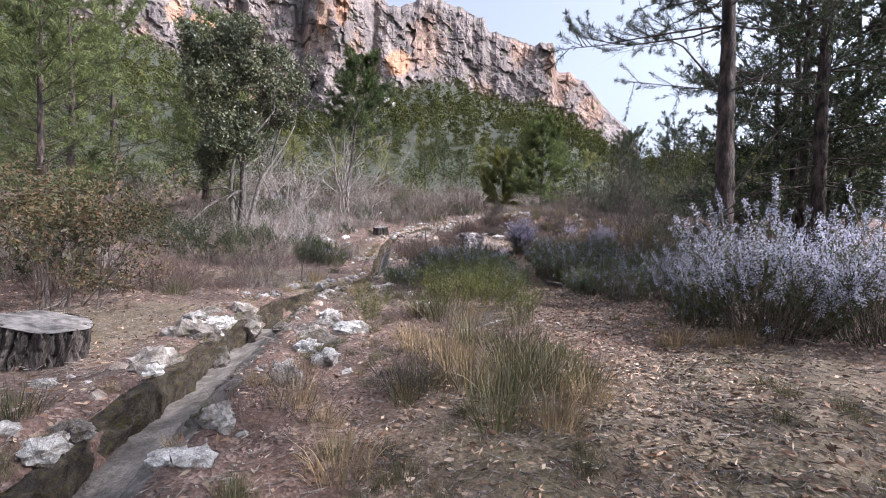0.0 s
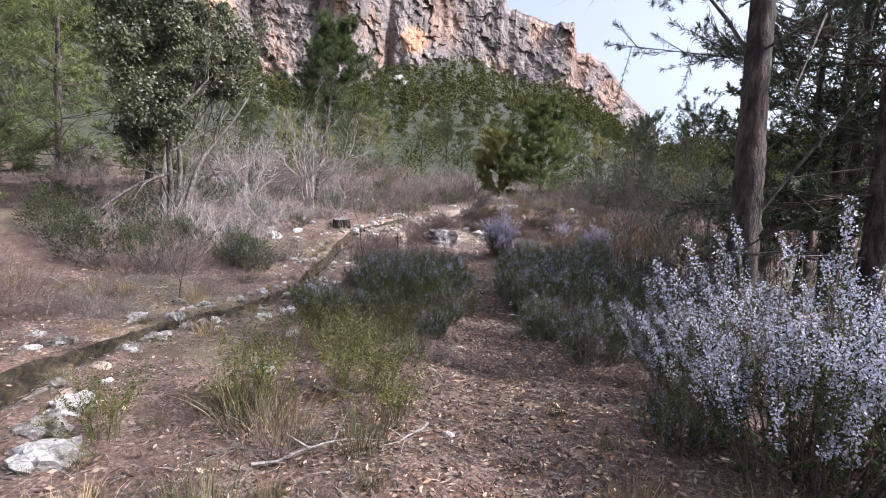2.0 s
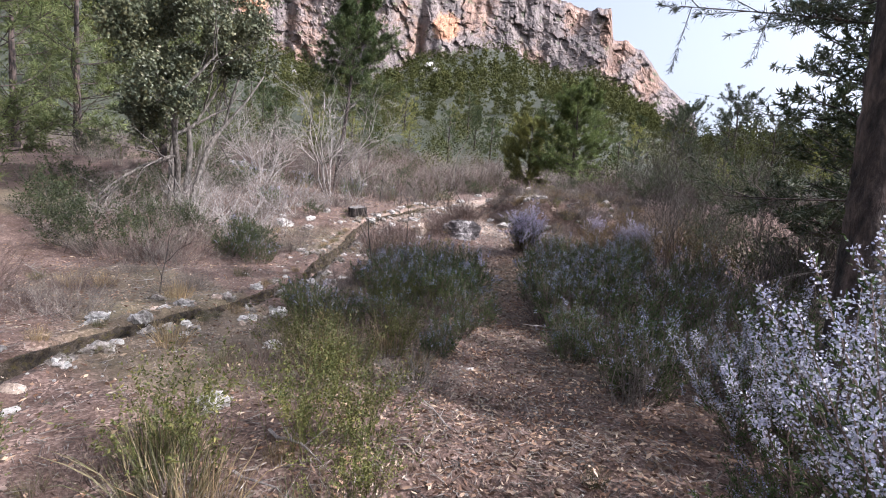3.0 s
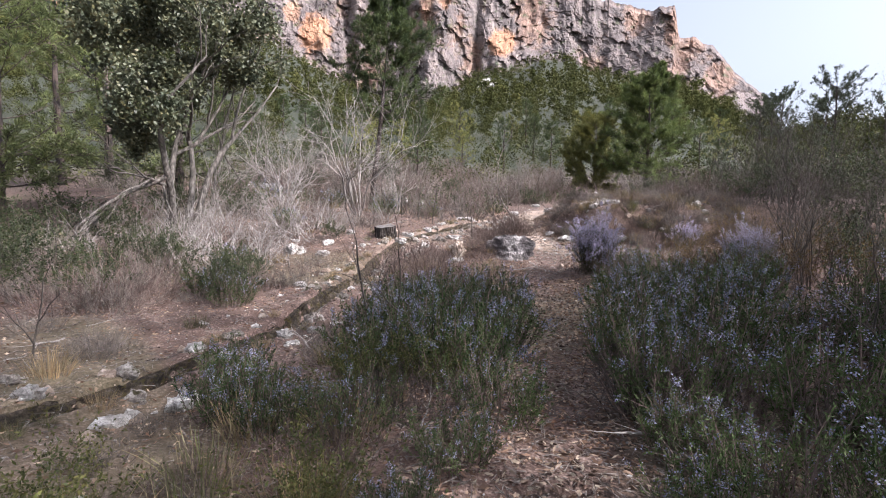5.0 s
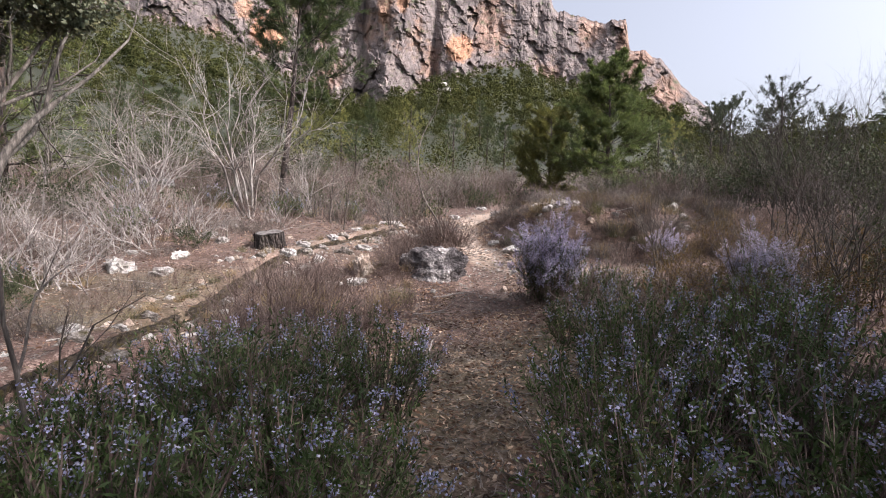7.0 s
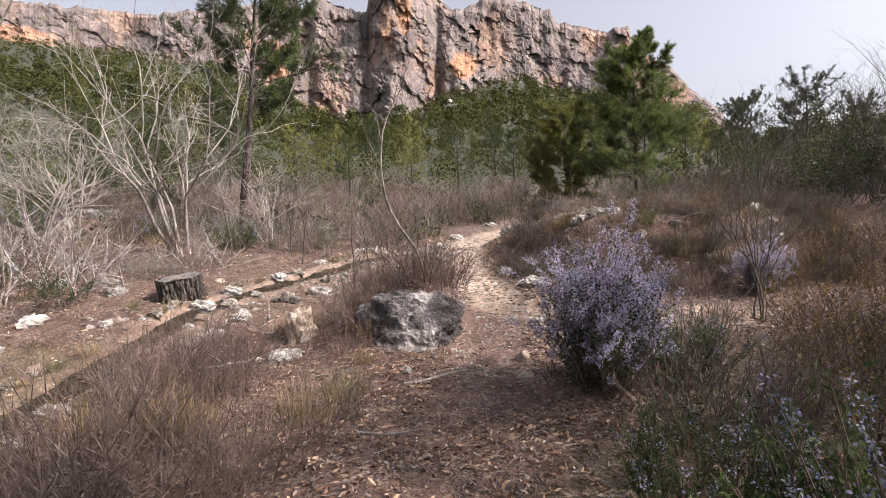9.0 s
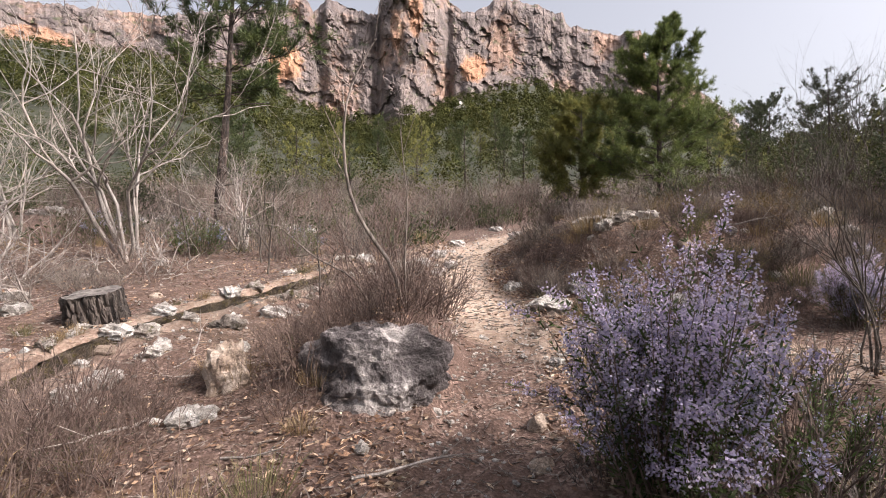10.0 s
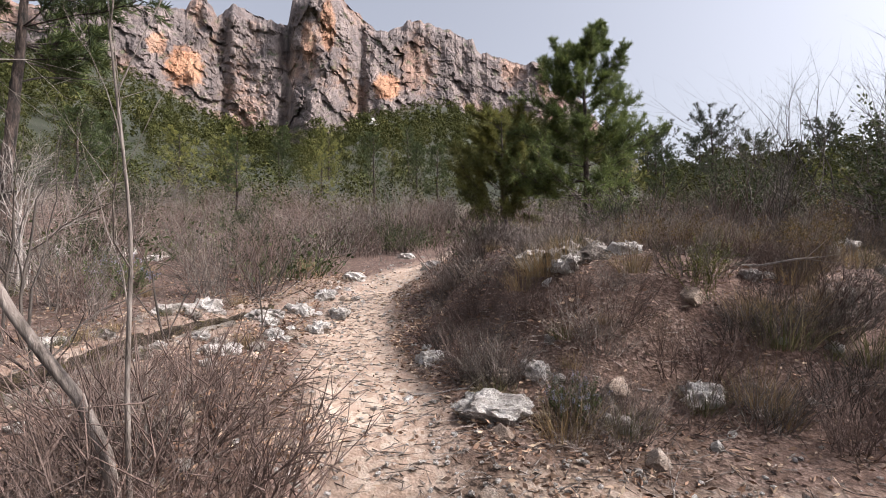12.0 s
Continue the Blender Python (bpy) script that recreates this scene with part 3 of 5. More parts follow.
# ---- irrigation channel ----
def build_channel():
    thing = tagged(new("irrigation_channel"), "narrow earth-stained irrigation channel with mossy walls, water running", "channel", kind="structure")
    run = np.arange(-4.6, 20.4, .05)
    rng = np.random.default_rng(8)

    def strip(name, mat, section, wob, label="", start=-5.0):
        g, ys = Geo(), run[run > start]
        k = len(section)
        xs = curve_at(ys, CHAN_Y, CHAN_X)
        z = land(xs, ys)
        v = np.zeros((len(ys), k, 3))
        slow = np.convolve(rng.normal(size=len(ys)), np.hanning(9) / 2.2, "same")
        for i, (dx, dz) in enumerate(section):
            rough = (np.convolve(rng.normal(size=len(ys)), np.hanning(5) / 1.3, "same") * .5 + slow * .7) * wob
            v[:, i, 0] = xs + dx * narrow(ys) + rough + rng.normal(size=len(ys)) * wob * .25
            v[:, i, 1] = ys + rng.normal(size=len(ys)) * wob * .4
            v[:, i, 2] = z + dz + rough * .5 + rng.normal(size=len(ys)) * wob * .15
        g.add(v.reshape(-1, 3), grid_faces(k, len(ys))[:, ::-1])
        part(name, g, mat, thing, label, True)

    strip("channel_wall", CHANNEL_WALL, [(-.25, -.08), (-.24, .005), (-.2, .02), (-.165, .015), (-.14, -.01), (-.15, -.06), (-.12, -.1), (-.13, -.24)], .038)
    strip("channel_wall", CHANNEL_BED, [(.1, -.17), (.14, -.118), (.2, -.085), (.27, -.035), (.34, .015), (.4, .03), (.46, -.05)], .016, "worn pale silted edge")
    strip("channel_bed", CHANNEL_BED, [(-.15, -.19), (-.07, -.2), (-.02, -.19), (.05, -.165), (.17, -.13)], .008)
    strip("water", WATER, [(-.13, -.178), (-.07, -.176), (.0, -.178)], .002, "shallow running water", 5.5)


build_channel()


# ---- plants ----
def make_rosemary(seed, h, spread, stems, flowers, flower_mat, leaf_mat=None, leaves=46, upright=.35):
    def make():
        rng = np.random.default_rng(seed)
        wood, leaf, bloom = Geo(), Geo(), Geo()
        for _ in range(stems):
            a = rng.uniform(0, 2 * np.pi)
            rr = spread * math.sqrt(rng.uniform(0, 1))
            base = np.array([math.cos(a) * rr * .45, math.sin(a) * rr * .45, -.03])
            way = unit([math.cos(a) * rr / spread * (1 - upright) * 1.1, math.sin(a) * rr / spread * (1 - upright) * 1.1, 1])
            ln = h * rng.uniform(.6, 1.08) * (1.08 - .3 * rr / spread)
            pts, _d = curl(base, way, ln, 5, .12, rng, .12)
            wood.tube(pts[[0, 2, 5]], [.007, .005, .002], 3)
            for s in range(rng.integers(3, 7) if 50 < flowers < 70 else rng.integers(1, 4)):
                t0 = rng.uniform(.12, .8) if 50 < flowers < 70 else rng.uniform(.3, .75)
                q, w = along(pts, np.array([t0]))
                sp, _d = curl(q[0], unit(unit(w[0]) + rng.normal(size=3) * .45), ln * rng.uniform(.22, .42), 3, .12, rng, .2)
                wood.spikes(sp[:1], sp[3:], .004)
                foliage(sp, leaf, bloom, rng, leaves // 2, int(flowers * .5), 0.05)
            foliage(pts, leaf, bloom, rng, leaves, flowers, .1)
        thing = tagged(new("rosemary_bush"), "", "shrub")
        part("branchwork", wood, TWIG_RED, thing)
        part("foliage", leaf, leaf_mat or ROSEMARY, thing)
        if bloom.n:
            part("blossom", bloom, flower_mat, thing, "pale blue flowers along the stems")
        return thing

    def foliage(pts, leaf, bloom, rng, nl, nf, start):
        t = rng.uniform(start, 1, nl)
        q, w = along(pts, t)
        w = w / (np.linalg.norm(w, axis=1, keepdims=True) + 1e-9)
        leaf.blades(q, w * .9 + rng.normal(size=q.shape) * .6, rng.uniform(.028, .052, nl), .0095, rng)
        if nf and rng.uniform() < (.92 if nf > 30 else .22):
            nf = int(nf * (1.9 if flowers == 68 else 1.5))
            t = 1 - rng.uniform(0, 1, nf) ** 1.3 * (.32 if nf > 45 else .2)
            q, w = along(pts, t)
            off = rng.normal(size=q.shape) * .011
            bloom.blades(q + off, off + rng.normal(size=q.shape) * .01, rng.uniform(.011, .018, nf), .012, rng, .55)
    return make


def make_tussock(seed, h, r, blades, mat, droop=.5):
    def make():
        rng = np.random.default_rng(seed)
        g = Geo()
        for _ in range(blades):
            a, rr = rng.uniform(0, 2 * np.pi), r * math.sqrt(rng.uniform(0, 1)) * .55
            out = np.array([math.cos(a), math.sin(a), 0])
            ln = h * rng.uniform(.5, 1.1)
            tilt = rng.uniform(.1, .9) * (rr / r + .35)
            t = np.linspace(0, 1, 4)[:, None]
            pts = out * rr + (out * tilt * t + np.array([0, 0, 1]) * (t - droop * tilt * t * t)) * ln + rng.normal(size=(4, 3)) * .012 * t
            side = unit(np.cross(out, [0, 0, 1]) + rng.normal(size=3) * .5) * rng.uniform(.002, .0042)
            w = np.array([1, .85, .55, .08])[:, None]
            v = np.concatenate([pts - side * w, pts + side * w])
            g.add(v, [[i, i + 1, i + 5, i + 4] for i in range(3)])
        thing = tagged(new("grass_tussock"), "", "grass")
        part("blade", g, mat, thing)
        return thing
    return make


def make_twig_shrub(seed, h, stems, mat, tilt=.7, depth=2, leaf_mat=None, leaves=6, name="bare_shrub", r=.012, spread=.7, kids=(3, 5), leaf_len=.03, base=.1):
    def make():
        rng = np.random.default_rng(seed)
        wood, leaf, tips = Geo(), Geo(), []
        for _ in range(stems):
            p = np.array([rng.normal() * base, rng.normal() * base, -.04])
            grow(wood, p, cone_way(rng, tilt), h * rng.uniform(.4, .65), r * rng.uniform(.6, 1.1), depth, rng, tips, .13, .06, kids, .6, spread, 4, 3, .45)
        thing = tagged(new(name), "", "shrub")
        part("branchwork", wood, mat, thing)
        if leaf_mat:
            for pts, _d in tips:
                k = leaves
                q, w = along(pts, rng.uniform(0, 1, k))
                leaf.blades(q, w + rng.normal(size=q.shape) * .09, leaf_len * rng.uniform(.6, 1.3, k), leaf_len * .45, rng)
            part("foliage", leaf, leaf_mat, thing)
        return thing
    return make


def make_heather(seed, h, r, stems, mat, lean=.6):
    """A low mat of dry stems with short side twigs."""
    def make():
        rng = np.random.default_rng(seed)
        g = Geo()
        a, rr = rng.uniform(0, 2 * np.pi, stems), r * np.sqrt(rng.uniform(0, 1, stems))
        p = np.stack([np.cos(a) * rr, np.sin(a) * rr, np.full(stems, -.05)], -1)
        d = np.stack([np.cos(a) * rr / r * lean, np.sin(a) * rr / r * lean, np.ones(stems)], -1) + rng.normal(size=(stems, 3)) * .3
        d *= (h * rng.uniform(.5, 1.1, stems) / np.linalg.norm(d, axis=1))[:, None]
        g.spikes(p, p + d, .006)
        tw = Geo()
        for _ in range(5):
            f = rng.uniform(.25, .95, stems)[:, None]
            s = p + d * f
            tw.spikes(s, s + d * .35 + rng.normal(size=(stems, 3)) * h * .17, .0035)
        thing = tagged(new("heather_clump"), "", "shrub")
        part("branchwork", g, mat, thing)
        part("twigwork", tw, mat, thing)
        return thing
    return make


def make_bare_tree(seed, h, stems, mat, tilt=.5, depth=4, r=.04, lean=(0, 0), spread=.55, kids=(2, 3), trunk=.42, shrink=.66):
    def make():
        rng = np.random.default_rng(seed)
        thing = tagged(new("bare_tree"), "", "tree")
        for _ in range(stems):
            wood, tips = Geo(), []
            way = unit(cone_way(rng, tilt) + np.array([lean[0], lean[1], 0]))
            grow(wood, np.array([rng.normal() * .06, rng.normal() * .06, -.05]), way, h * trunk * rng.uniform(.8, 1.1), r * rng.uniform(.7, 1.1), depth, rng, tips, .17, .03, kids, shrink, spread, 6, 5, .55)
            part("stem", wood, mat, thing, "", True)
        return thing
    return make


def make_pine(seed, h, trunk_r, start, reach, whorls, needles, mat, ln=.13, wd=.012, lean=(0, 0), top=.25, droop=.0, twigs=7, dead=0, bark=None, fork=2):
    """A pine: tapered trunk, whorls of limbs, and needle tufts along the outer shoots."""
    def make():
        rng = np.random.default_rng(seed)
        trunk, limbs, crown, deadwood = Geo(), Geo(), Geo(), Geo()
        t = np.linspace(0, 1, 14)
        wob = np.cumsum(rng.normal(size=(14, 2)) * .012 * h / 6, axis=0)
        pts = np.stack([lean[0] * t * h + wob[:, 0] - wob[0, 0], lean[1] * t * h + wob[:, 1] - wob[0, 1], t * h - .1], -1)
        tf = np.linspace(0, 1, 150)
        tp = np.array([np.interp(tf, t, pts[:, k]) for k in range(3)]).T
        trunk.tube(tp, (trunk_r * (1.18 - 1.1 * tf) + .12 * trunk_r * np.exp(-tf * 30)) * (1 + rng.normal(size=150) * .02), 18)
        axis = tp[:, None]
        trunk.v[-1] = (axis + (trunk.v[-1].reshape(150, 18, 3) - axis) * (1 + np.random.default_rng(seed + 500).normal(size=(150, 18, 1)) * .06)).reshape(-1, 3)
        for k in range(whorls):
            f = start + (1 - start) * (k + rng.uniform(-.3, .3)) / whorls
            f = min(max(f, .02), .985)
            q, w = along(pts, np.array([f]))
            u = (f - start) / (1 - start)
            size = reach * (top + (1 - top) * (1 - u) ** .8) * (.75 + .25 * min(1, u * 5))
            for _ in range(rng.integers(3, 6)):
                a = rng.uniform(0, 2 * np.pi)
                way = unit([math.cos(a), math.sin(a), .15 + .75 * u - droop * (1 - u)])
                L = size * rng.uniform(.55, 1.1)
                lp, _d = curl(q[0], way, L, 5, .1, rng, .05)
                limbs.tube(lp, np.linspace(trunk_r * .16 * (1 - .5 * u), .005, 6), 4)
                for s in range(twigs):
                    t0 = rng.uniform(.3, 1.0)
                    p0, w0 = along(lp, np.array([t0]))
                    sp, _d = curl(p0[0], unit(unit(w0[0]) + rng.normal(size=3) * .55 + [0, 0, .15]), L * rng.uniform(.14, .3), 3, .15, rng, .12)
                    limbs.spikes(sp[:1], sp[3:], .008)
                    tt = 1 - .8 * rng.uniform(0, 1, needles) ** 1.6
                    nb, nw = along(sp, tt)
                    nw = nw / (np.linalg.norm(nw, axis=1, keepdims=True) + 1e-9)
                    crown.blades(nb, nw * .8 + rng.normal(size=nb.shape) * .6, ln * rng.uniform(.7, 1.2, needles), wd, rng)
        for _ in range(dead):
            f = rng.uniform(.12, start + .12)
            q, _w = along(pts, np.array([f]))
            tips = []
            grow(deadwood, q[0], unit(cone_way(rng, 1.5) * [1, 1, .3]), reach * rng.uniform(.3, .55), .016, 2, rng, tips, .14, -.01, (2, 3), .6, .6, 4, 4, .4)
        thing = tagged(new("pine_tree"), "", "tree")
        part("trunk", trunk, bark or BARK_PINE, thing, "", True)
        part("limbwork", limbs, BARK_PINE, thing)
        part("foliage", crown, mat, thing)
        if dead:
            part("deadwood", deadwood, TWIG_DARK, thing)
        return thing
    return make


def make_oak(seed, h, stems, reach, leaves):
    def make():
        rng = np.random.default_rng(seed)
        crown, tips = Geo(), []
        thing = tagged(new("holm_oak"), "", "tree")
        for k in range(stems):
            wood = Geo()
            a = k / stems * 2 * np.pi + rng.uniform(-.4, .4)
            way = unit([math.cos(a) * .16, math.sin(a) * .16, 1])
            grow(wood, np.array([math.cos(a) * .22, math.sin(a) * .22, -.05]), way, h * .42, .075, 4, rng, tips, .1, .04, (2, 4), .62, .62, 7, 5, .6)
            part("trunk", wood, BARK_OAK, thing, "", True)
        lobes = []
        while len(lobes) < 34:
            u = unit(rng.normal(size=3))
            q0 = np.array([0, 0, h * .68]) + u * rng.uniform(.35, 1.0) * [reach * .47, reach * .47, h * .4]
            if q0[2] > h * .27:
                lobes.append((q0, rng.uniform(.26, .5)))
        clumps = 420
        per = leaves // clumps
        for c in range(clumps):
            if c % 4 == 0 and tips:
                q0 = tips[rng.integers(len(tips))][0][-1]
                if abs(q0[0]) + abs(q0[1]) > reach * .62:
                    continue
            else:
                mid, rad = lobes[rng.integers(len(lobes))]
                q0 = mid + unit(rng.normal(size=3)) * rad * rng.uniform(.55, 1.0)
            if q0[2] < h * .27:
                continue
            q = q0 + rng.normal(size=(per, 3)) * rng.uniform(.07, .13)
            crown.blades(q, rng.normal(size=(per, 3)) + [0, 0, .2], rng.uniform(.055, .095, per), rng.uniform(.038, .062, per), rng)
        part("foliage", crown, OAK_LEAF, thing, "grey-green leathery leaves")
        return thing
    return make


# ---- stones and stumps ----
def make_rock(seed, size, mat, rough=.35, name="rock", level=3, category="rock", flat=0.0):
    def make():
        bm = bmesh.new()
        bmesh.ops.create_icosphere(bm, subdivisions=level, radius=1)
        rng = np.random.default_rng(seed)
        o = Vector(rng.uniform(-40, 40, 3))
        cuts = [(Vector(unit(rng.normal(size=3))), rng.uniform(.55, .85)) for _ in range(7)]
        for v in bm.verts:
            c = v.co.copy()
            for nrm, d in cuts:
                over = c.dot(nrm) - d
                if over > 0:
                    c -= nrm * over * .85
            c *= 1 + rough * noise.fractal(v.co * 1.6 + o, 1.0, 2.0, 4) + rough * .5 * noise.fractal(v.co * 5 + o, .8, 2.0, 4)
            v.co = Vector((c.x * size[0] / 2, c.y * size[1] / 2, c.z * size[2] * .62 + size[2] * .3))
        me = bpy.data.meshes.new(name)
        bm.to_mesh(me)
        bm.free()
        me.materials.append(mat)
        return tagged(new(name, me), "", category)
    return make


def make_stump(seed, r, h):
    def make():
        rng = np.random.default_rng(seed)
        n, rings = 144, 14
        th = np.arange(n) / n * 2 * np.pi
        g = Geo()
        v = []
        for i in range(rings):
            f = i / (rings - 1)
            rib = np.abs(np.sin(th * 11 + 1.3 * np.sin(th * 5 + seed) + .6 * np.sin(th * 2) + .5 * np.sin(f * 5 + th * 3)))
            split = .1 * (np.sin(f * 17 + 3 * np.sin(th * 11)) > .75)
            rad = r * (1 + .3 * (1 - f) ** 3) * (.97 - .2 * (1 - rib) ** 2 - split * (1 - f * .5) + .05 * np.sin(th * 3 + seed)) + rng.normal(size=n) * r * .02
            v.append(np.stack([np.cos(th) * rad, np.sin(th) * rad, np.full(n, -.1 + (h + .1) * f) + (rng.normal(size=n) * .006 if i else 0)], -1))
        v = np.array(v).reshape(-1, 3)
        i, j = np.meshgrid(np.arange(rings - 1), np.arange(n), indexing="ij")
        j2 = (j + 1) % n
        g.add(v, np.stack([i * n + j, i * n + j2, (i + 1) * n + j2, (i + 1) * n + j], -1).reshape(-1, 4))
        thing = tagged(new("tree_stump"), "weathered sawn pine stump with deeply ridged dark bark", "tree stump", group="stumps by the channel")
        part("bark", g, BARK_STUMP, thing)
        c = Geo()
        cv, cf = [], []
        for k in range(6):
            f = 1 - k / 6
            cv.append(np.stack([np.cos(th) * r * .93 * f, np.sin(th) * r * .93 * f, h + .012 * (1 - f) + .004 * np.sin(f * 40) + .006 * np.sin(th * 5)], -1))
        cv = np.array(cv).reshape(-1, 3)
        i, j = np.meshgrid(np.arange(5), np.arange(n), indexing="ij")
        j2 = (j + 1) % n
        c.add(np.concatenate([cv, [[0, 0, h + .014]]]), np.stack([i * n + j, i * n + j2, (i + 1) * n + j2, (i + 1) * n + j], -1).reshape(-1, 4))
        c.f.extend([[5 * n + k, 5 * n + (k + 1) % n, 6 * n] for k in range(n)])
        part("cut_face", c, CUT_WOOD, thing, "grey sawn top")
        return thing
    return make


def label(ob, text, category="", group=""):
    return tagged(ob, text, category, group)


R = random.Random(11)


def clear(x, y, trail=.45, channel=.5):
    """Far enough from the trail and the channel."""
    return abs(x - float(curve_at(y, TRAIL_Y, TRAIL_X))) > trail and (y > 20.5 or abs(x - float(curve_at(y, CHAN_Y, CHAN_X))) > channel)


def turn():
    return R.uniform(0, 360)


# ---- trees ----
T1 = "tall pine with a bare dark-brown trunk and airy needle crown"
label(put("pine_a", make_pine(21, 8.6, .11, .36, 2.9, 11, 110, NEEDLE_DARK, .08, .007, (-.01, 0), .5, .3, 15, 5), 3.45, 6.3), T1, group="roadside pines")
label(put("pine_b", make_pine(22, 9.2, .12, .22, 3.4, 14, 90, NEEDLE_DARK, .09, .0085, (-.01, 0), .45, .35, 16, 9), 6.2, 8.4), T1, group="roadside pines")
# several of these stand out of view, added to shade the trail and bushes
for x, y, s in ((8.6, 6.6, .95), (8.8, 9.4, .9), (9.8, 12.0, .9), (7.7, 11.0, .9), (8.2, -2.6, 1.0), (4.4, -4.2, .85), (4.9, -.4, .95), (6.4, .9, .9), (7.0, 9.8, .85), (7.8, 11.8, .85)):
    label(put("pine_c", make_pine(20, 9.2, .12, .2, 3.2, 12, 40, NEEDLE_DARK, .13, .03, (.01, 0), .45, .2, 11, 5), x, y, s, turn()), T1, group="roadside pines")
# unseen pines, added so their high crowns shade the ground by the lower channel
for x, y, s in ((5.4, .2, 1.0), (6.4, -2.2, 1.0)):
    label(put("pine_shade", make_pine(33, 9.6, .14, .56, 3.0, 9, 60, NEEDLE_DARK, .13, .022, (0, 0), .6, .1, 13, 3), x, y, s, turn()), "unseen tall pine with a bare trunk and a high crown, added for shade", group="roadside pines")
label(put("pine_left", make_pine(23, 6.6, .085, .45, 2.1, 15, 60, NEEDLE, .15, .014, (.1, 0), .4, 0, 17, 6), -4.4, 21.4), "slim pine with a pale leaning trunk above bare brush", group="pines")
label(put("pine_young", make_pine(24, 5.1, .085, .16, 2.4, 18, 64, NEEDLE_YOUNG, .14, .012, (-.01, 0), .2, .1, 22), 5.35, 27), "bushy young pine, dark green, branched almost to the ground", group="pines")
label(put("pine_olive", make_pine(25, 3.4, .07, .05, 1.9, 13, 70, NEEDLE_PALE, .15, .014, (0, 0), .45, 0, 24), 3.4, 28.6, 1.0), "low olive-green young pine behind the trail", group="pines")
label(put("oak", make_oak(31, 5.9, 4, 3.5, 76000), -6.2, 14.7, 1.08, 30), "grey-green holm oak with several dark leaning trunks")
for x, y, s in ((-11.5, 15, 1.1), (-9.5, 11.5, .9), (-13.5, 20, 1.25), (-16, 13, 1.2), (-8.6, 17.5, 1.0), (-12, 8, 1.0), (-18, 22, 1.4)):
    label(put("pine_side", make_pine(26, 6.8, .1, .1, 2.4, 16, 28, NEEDLE_SOFT, .18, .02, (0, 0), .3, .1, 8, 4), x, y, s, turn()), "soft green pine among the brush", group="pines")
MID = [(-12, 33, 1.2), (-8.5, 38, 1), (-16, 29, 1), (-20, 38, 1.3), (-5, 42, 1), (-1.5, 38, .8), (1.5, 44, 1), (6.5, 41, 1.1), (10, 37, 1.0), (9.2, 31, .8), (13, 44, 1.2), (-25, 31, 1.2), (-10, 50, 1.1), (4, 54, 1.1), (12, 53, 1.1), (18, 60, 1.1), (-17, 55, 1.2), (-30, 48, 1.2), (24, 52, 1.0), (30, 48, 1.0), (17.8, 44, .9), (-24, 62, 1.2), (-3, 63, 1.1), (8, 66, 1.1), (27, 66, 1.1), (36, 58, 1.1), (-6, 33, .8), (-18, 44, 1.2), (-13, 42, 1.1), (-22, 50, 1.3), (0, 50, 1.1), (-8, 57, 1.3), (6, 47, 1.0), (15, 38, .9), (21, 46, 1.0), (-34, 40, 1.3), (-28, 56, 1.3), (11, 60, 1.2), (-1, 57, 1.2), (-14, 63, 1.3)]
for x, y, s in ((33, 70, 1.5), (27.5, 72, 1.15), (30, 76, 1.25), (38, 70, 1.1), (36, 78, 1.3), (43, 66, 1.2), (24, 66, .9), (48, 60, 1.2)):
    label(put("pine_ridge", make_pine(30, 7.0, .14, .4, 2.4, 9, 26, NEEDLE_DARK, .22, .034, (.02, 0), .7, 0, 8), x, y, s, turn()), "round-crowned pine standing on the ridge", group="ridge pines")
for i, (x, y, s) in enumerate(MID):
    k = i % 3
    mk = (make_pine(27, 5.5, .1, .12, 2.2, 13, 24, NEEDLE, .2, .024, (0, 0), .3, 0, 7), make_pine(28, 4.8, .1, .1, 2.3, 12, 24, NEEDLE_PALE, .2, .024, (0, 0), .4, 0, 7), make_pine(29, 6.5, .12, .3, 2.0, 12, 24, NEEDLE, .2, .024, (.02, 0), .5, 0, 7))[k]
    label(put(("pine_mid", k), mk, x, y, s * R.uniform(.5, .7), turn()), ("dark green pine on the slope", "olive-green pine on the slope", "round-topped pine on the slope")[k], group="pines on the slope")

# bare trees
W = "bare pale-barked small tree with forked twigging stems"
label(put("white_tree", make_bare_tree(41, 3.3, 6, TWIG_PALE, .7, 4, .023, (0, 0), .6, (3, 4), .44), -3.7, 18.4, 1.35, 0), W, group="bare trees")
label(put("white_tree", None, -5.4, 17.6, .9, 130), W, group="bare trees")
label(put("white_tree", None, -3.1, 20.2, .75, 230), W, group="bare trees")
for x, y, s, t in ((-6.3, 19.0, 1.0, 290), (-7.4, 17.4, .8, 60)):
    label(put("white_tree", None, x, y, s, t), W, group="bare trees")
label(put("right_tree", make_bare_tree(43, 3.6, 7, TWIG_DARK, .14, 4, .013, (.07, 0), .32, (3, 4), .42), 4.0, 16.4, .7, 10), "bare dark sapling clump with thin upright stems", group="saplings")
label(put("right_tree", None, 5.4, 14.4, .9, 110), "bare dark sapling clump with thin upright stems", group="saplings")
label(put("sapling", make_bare_tree(44, 2.5, 1, TWIG_DARK, .08, 3, .014, (.02, 0), .55, (2, 3), .55), -.4, 10.6, 1.0, 0), "thin dark leafless sapling among rosemary", group="saplings")
label(put("sapling", None, .2, 9.9, .82, 120), "thin dark leafless sapling among rosemary", group="saplings")
label(put("sapling", None, -2.7, 9.0, .7, 220), "thin dark leafless sapling beside the channel", group="saplings")
label(put("sapling", None, 4.0, 10.2, .8, 60), "thin dark leafless sapling among rosemary", group="saplings")
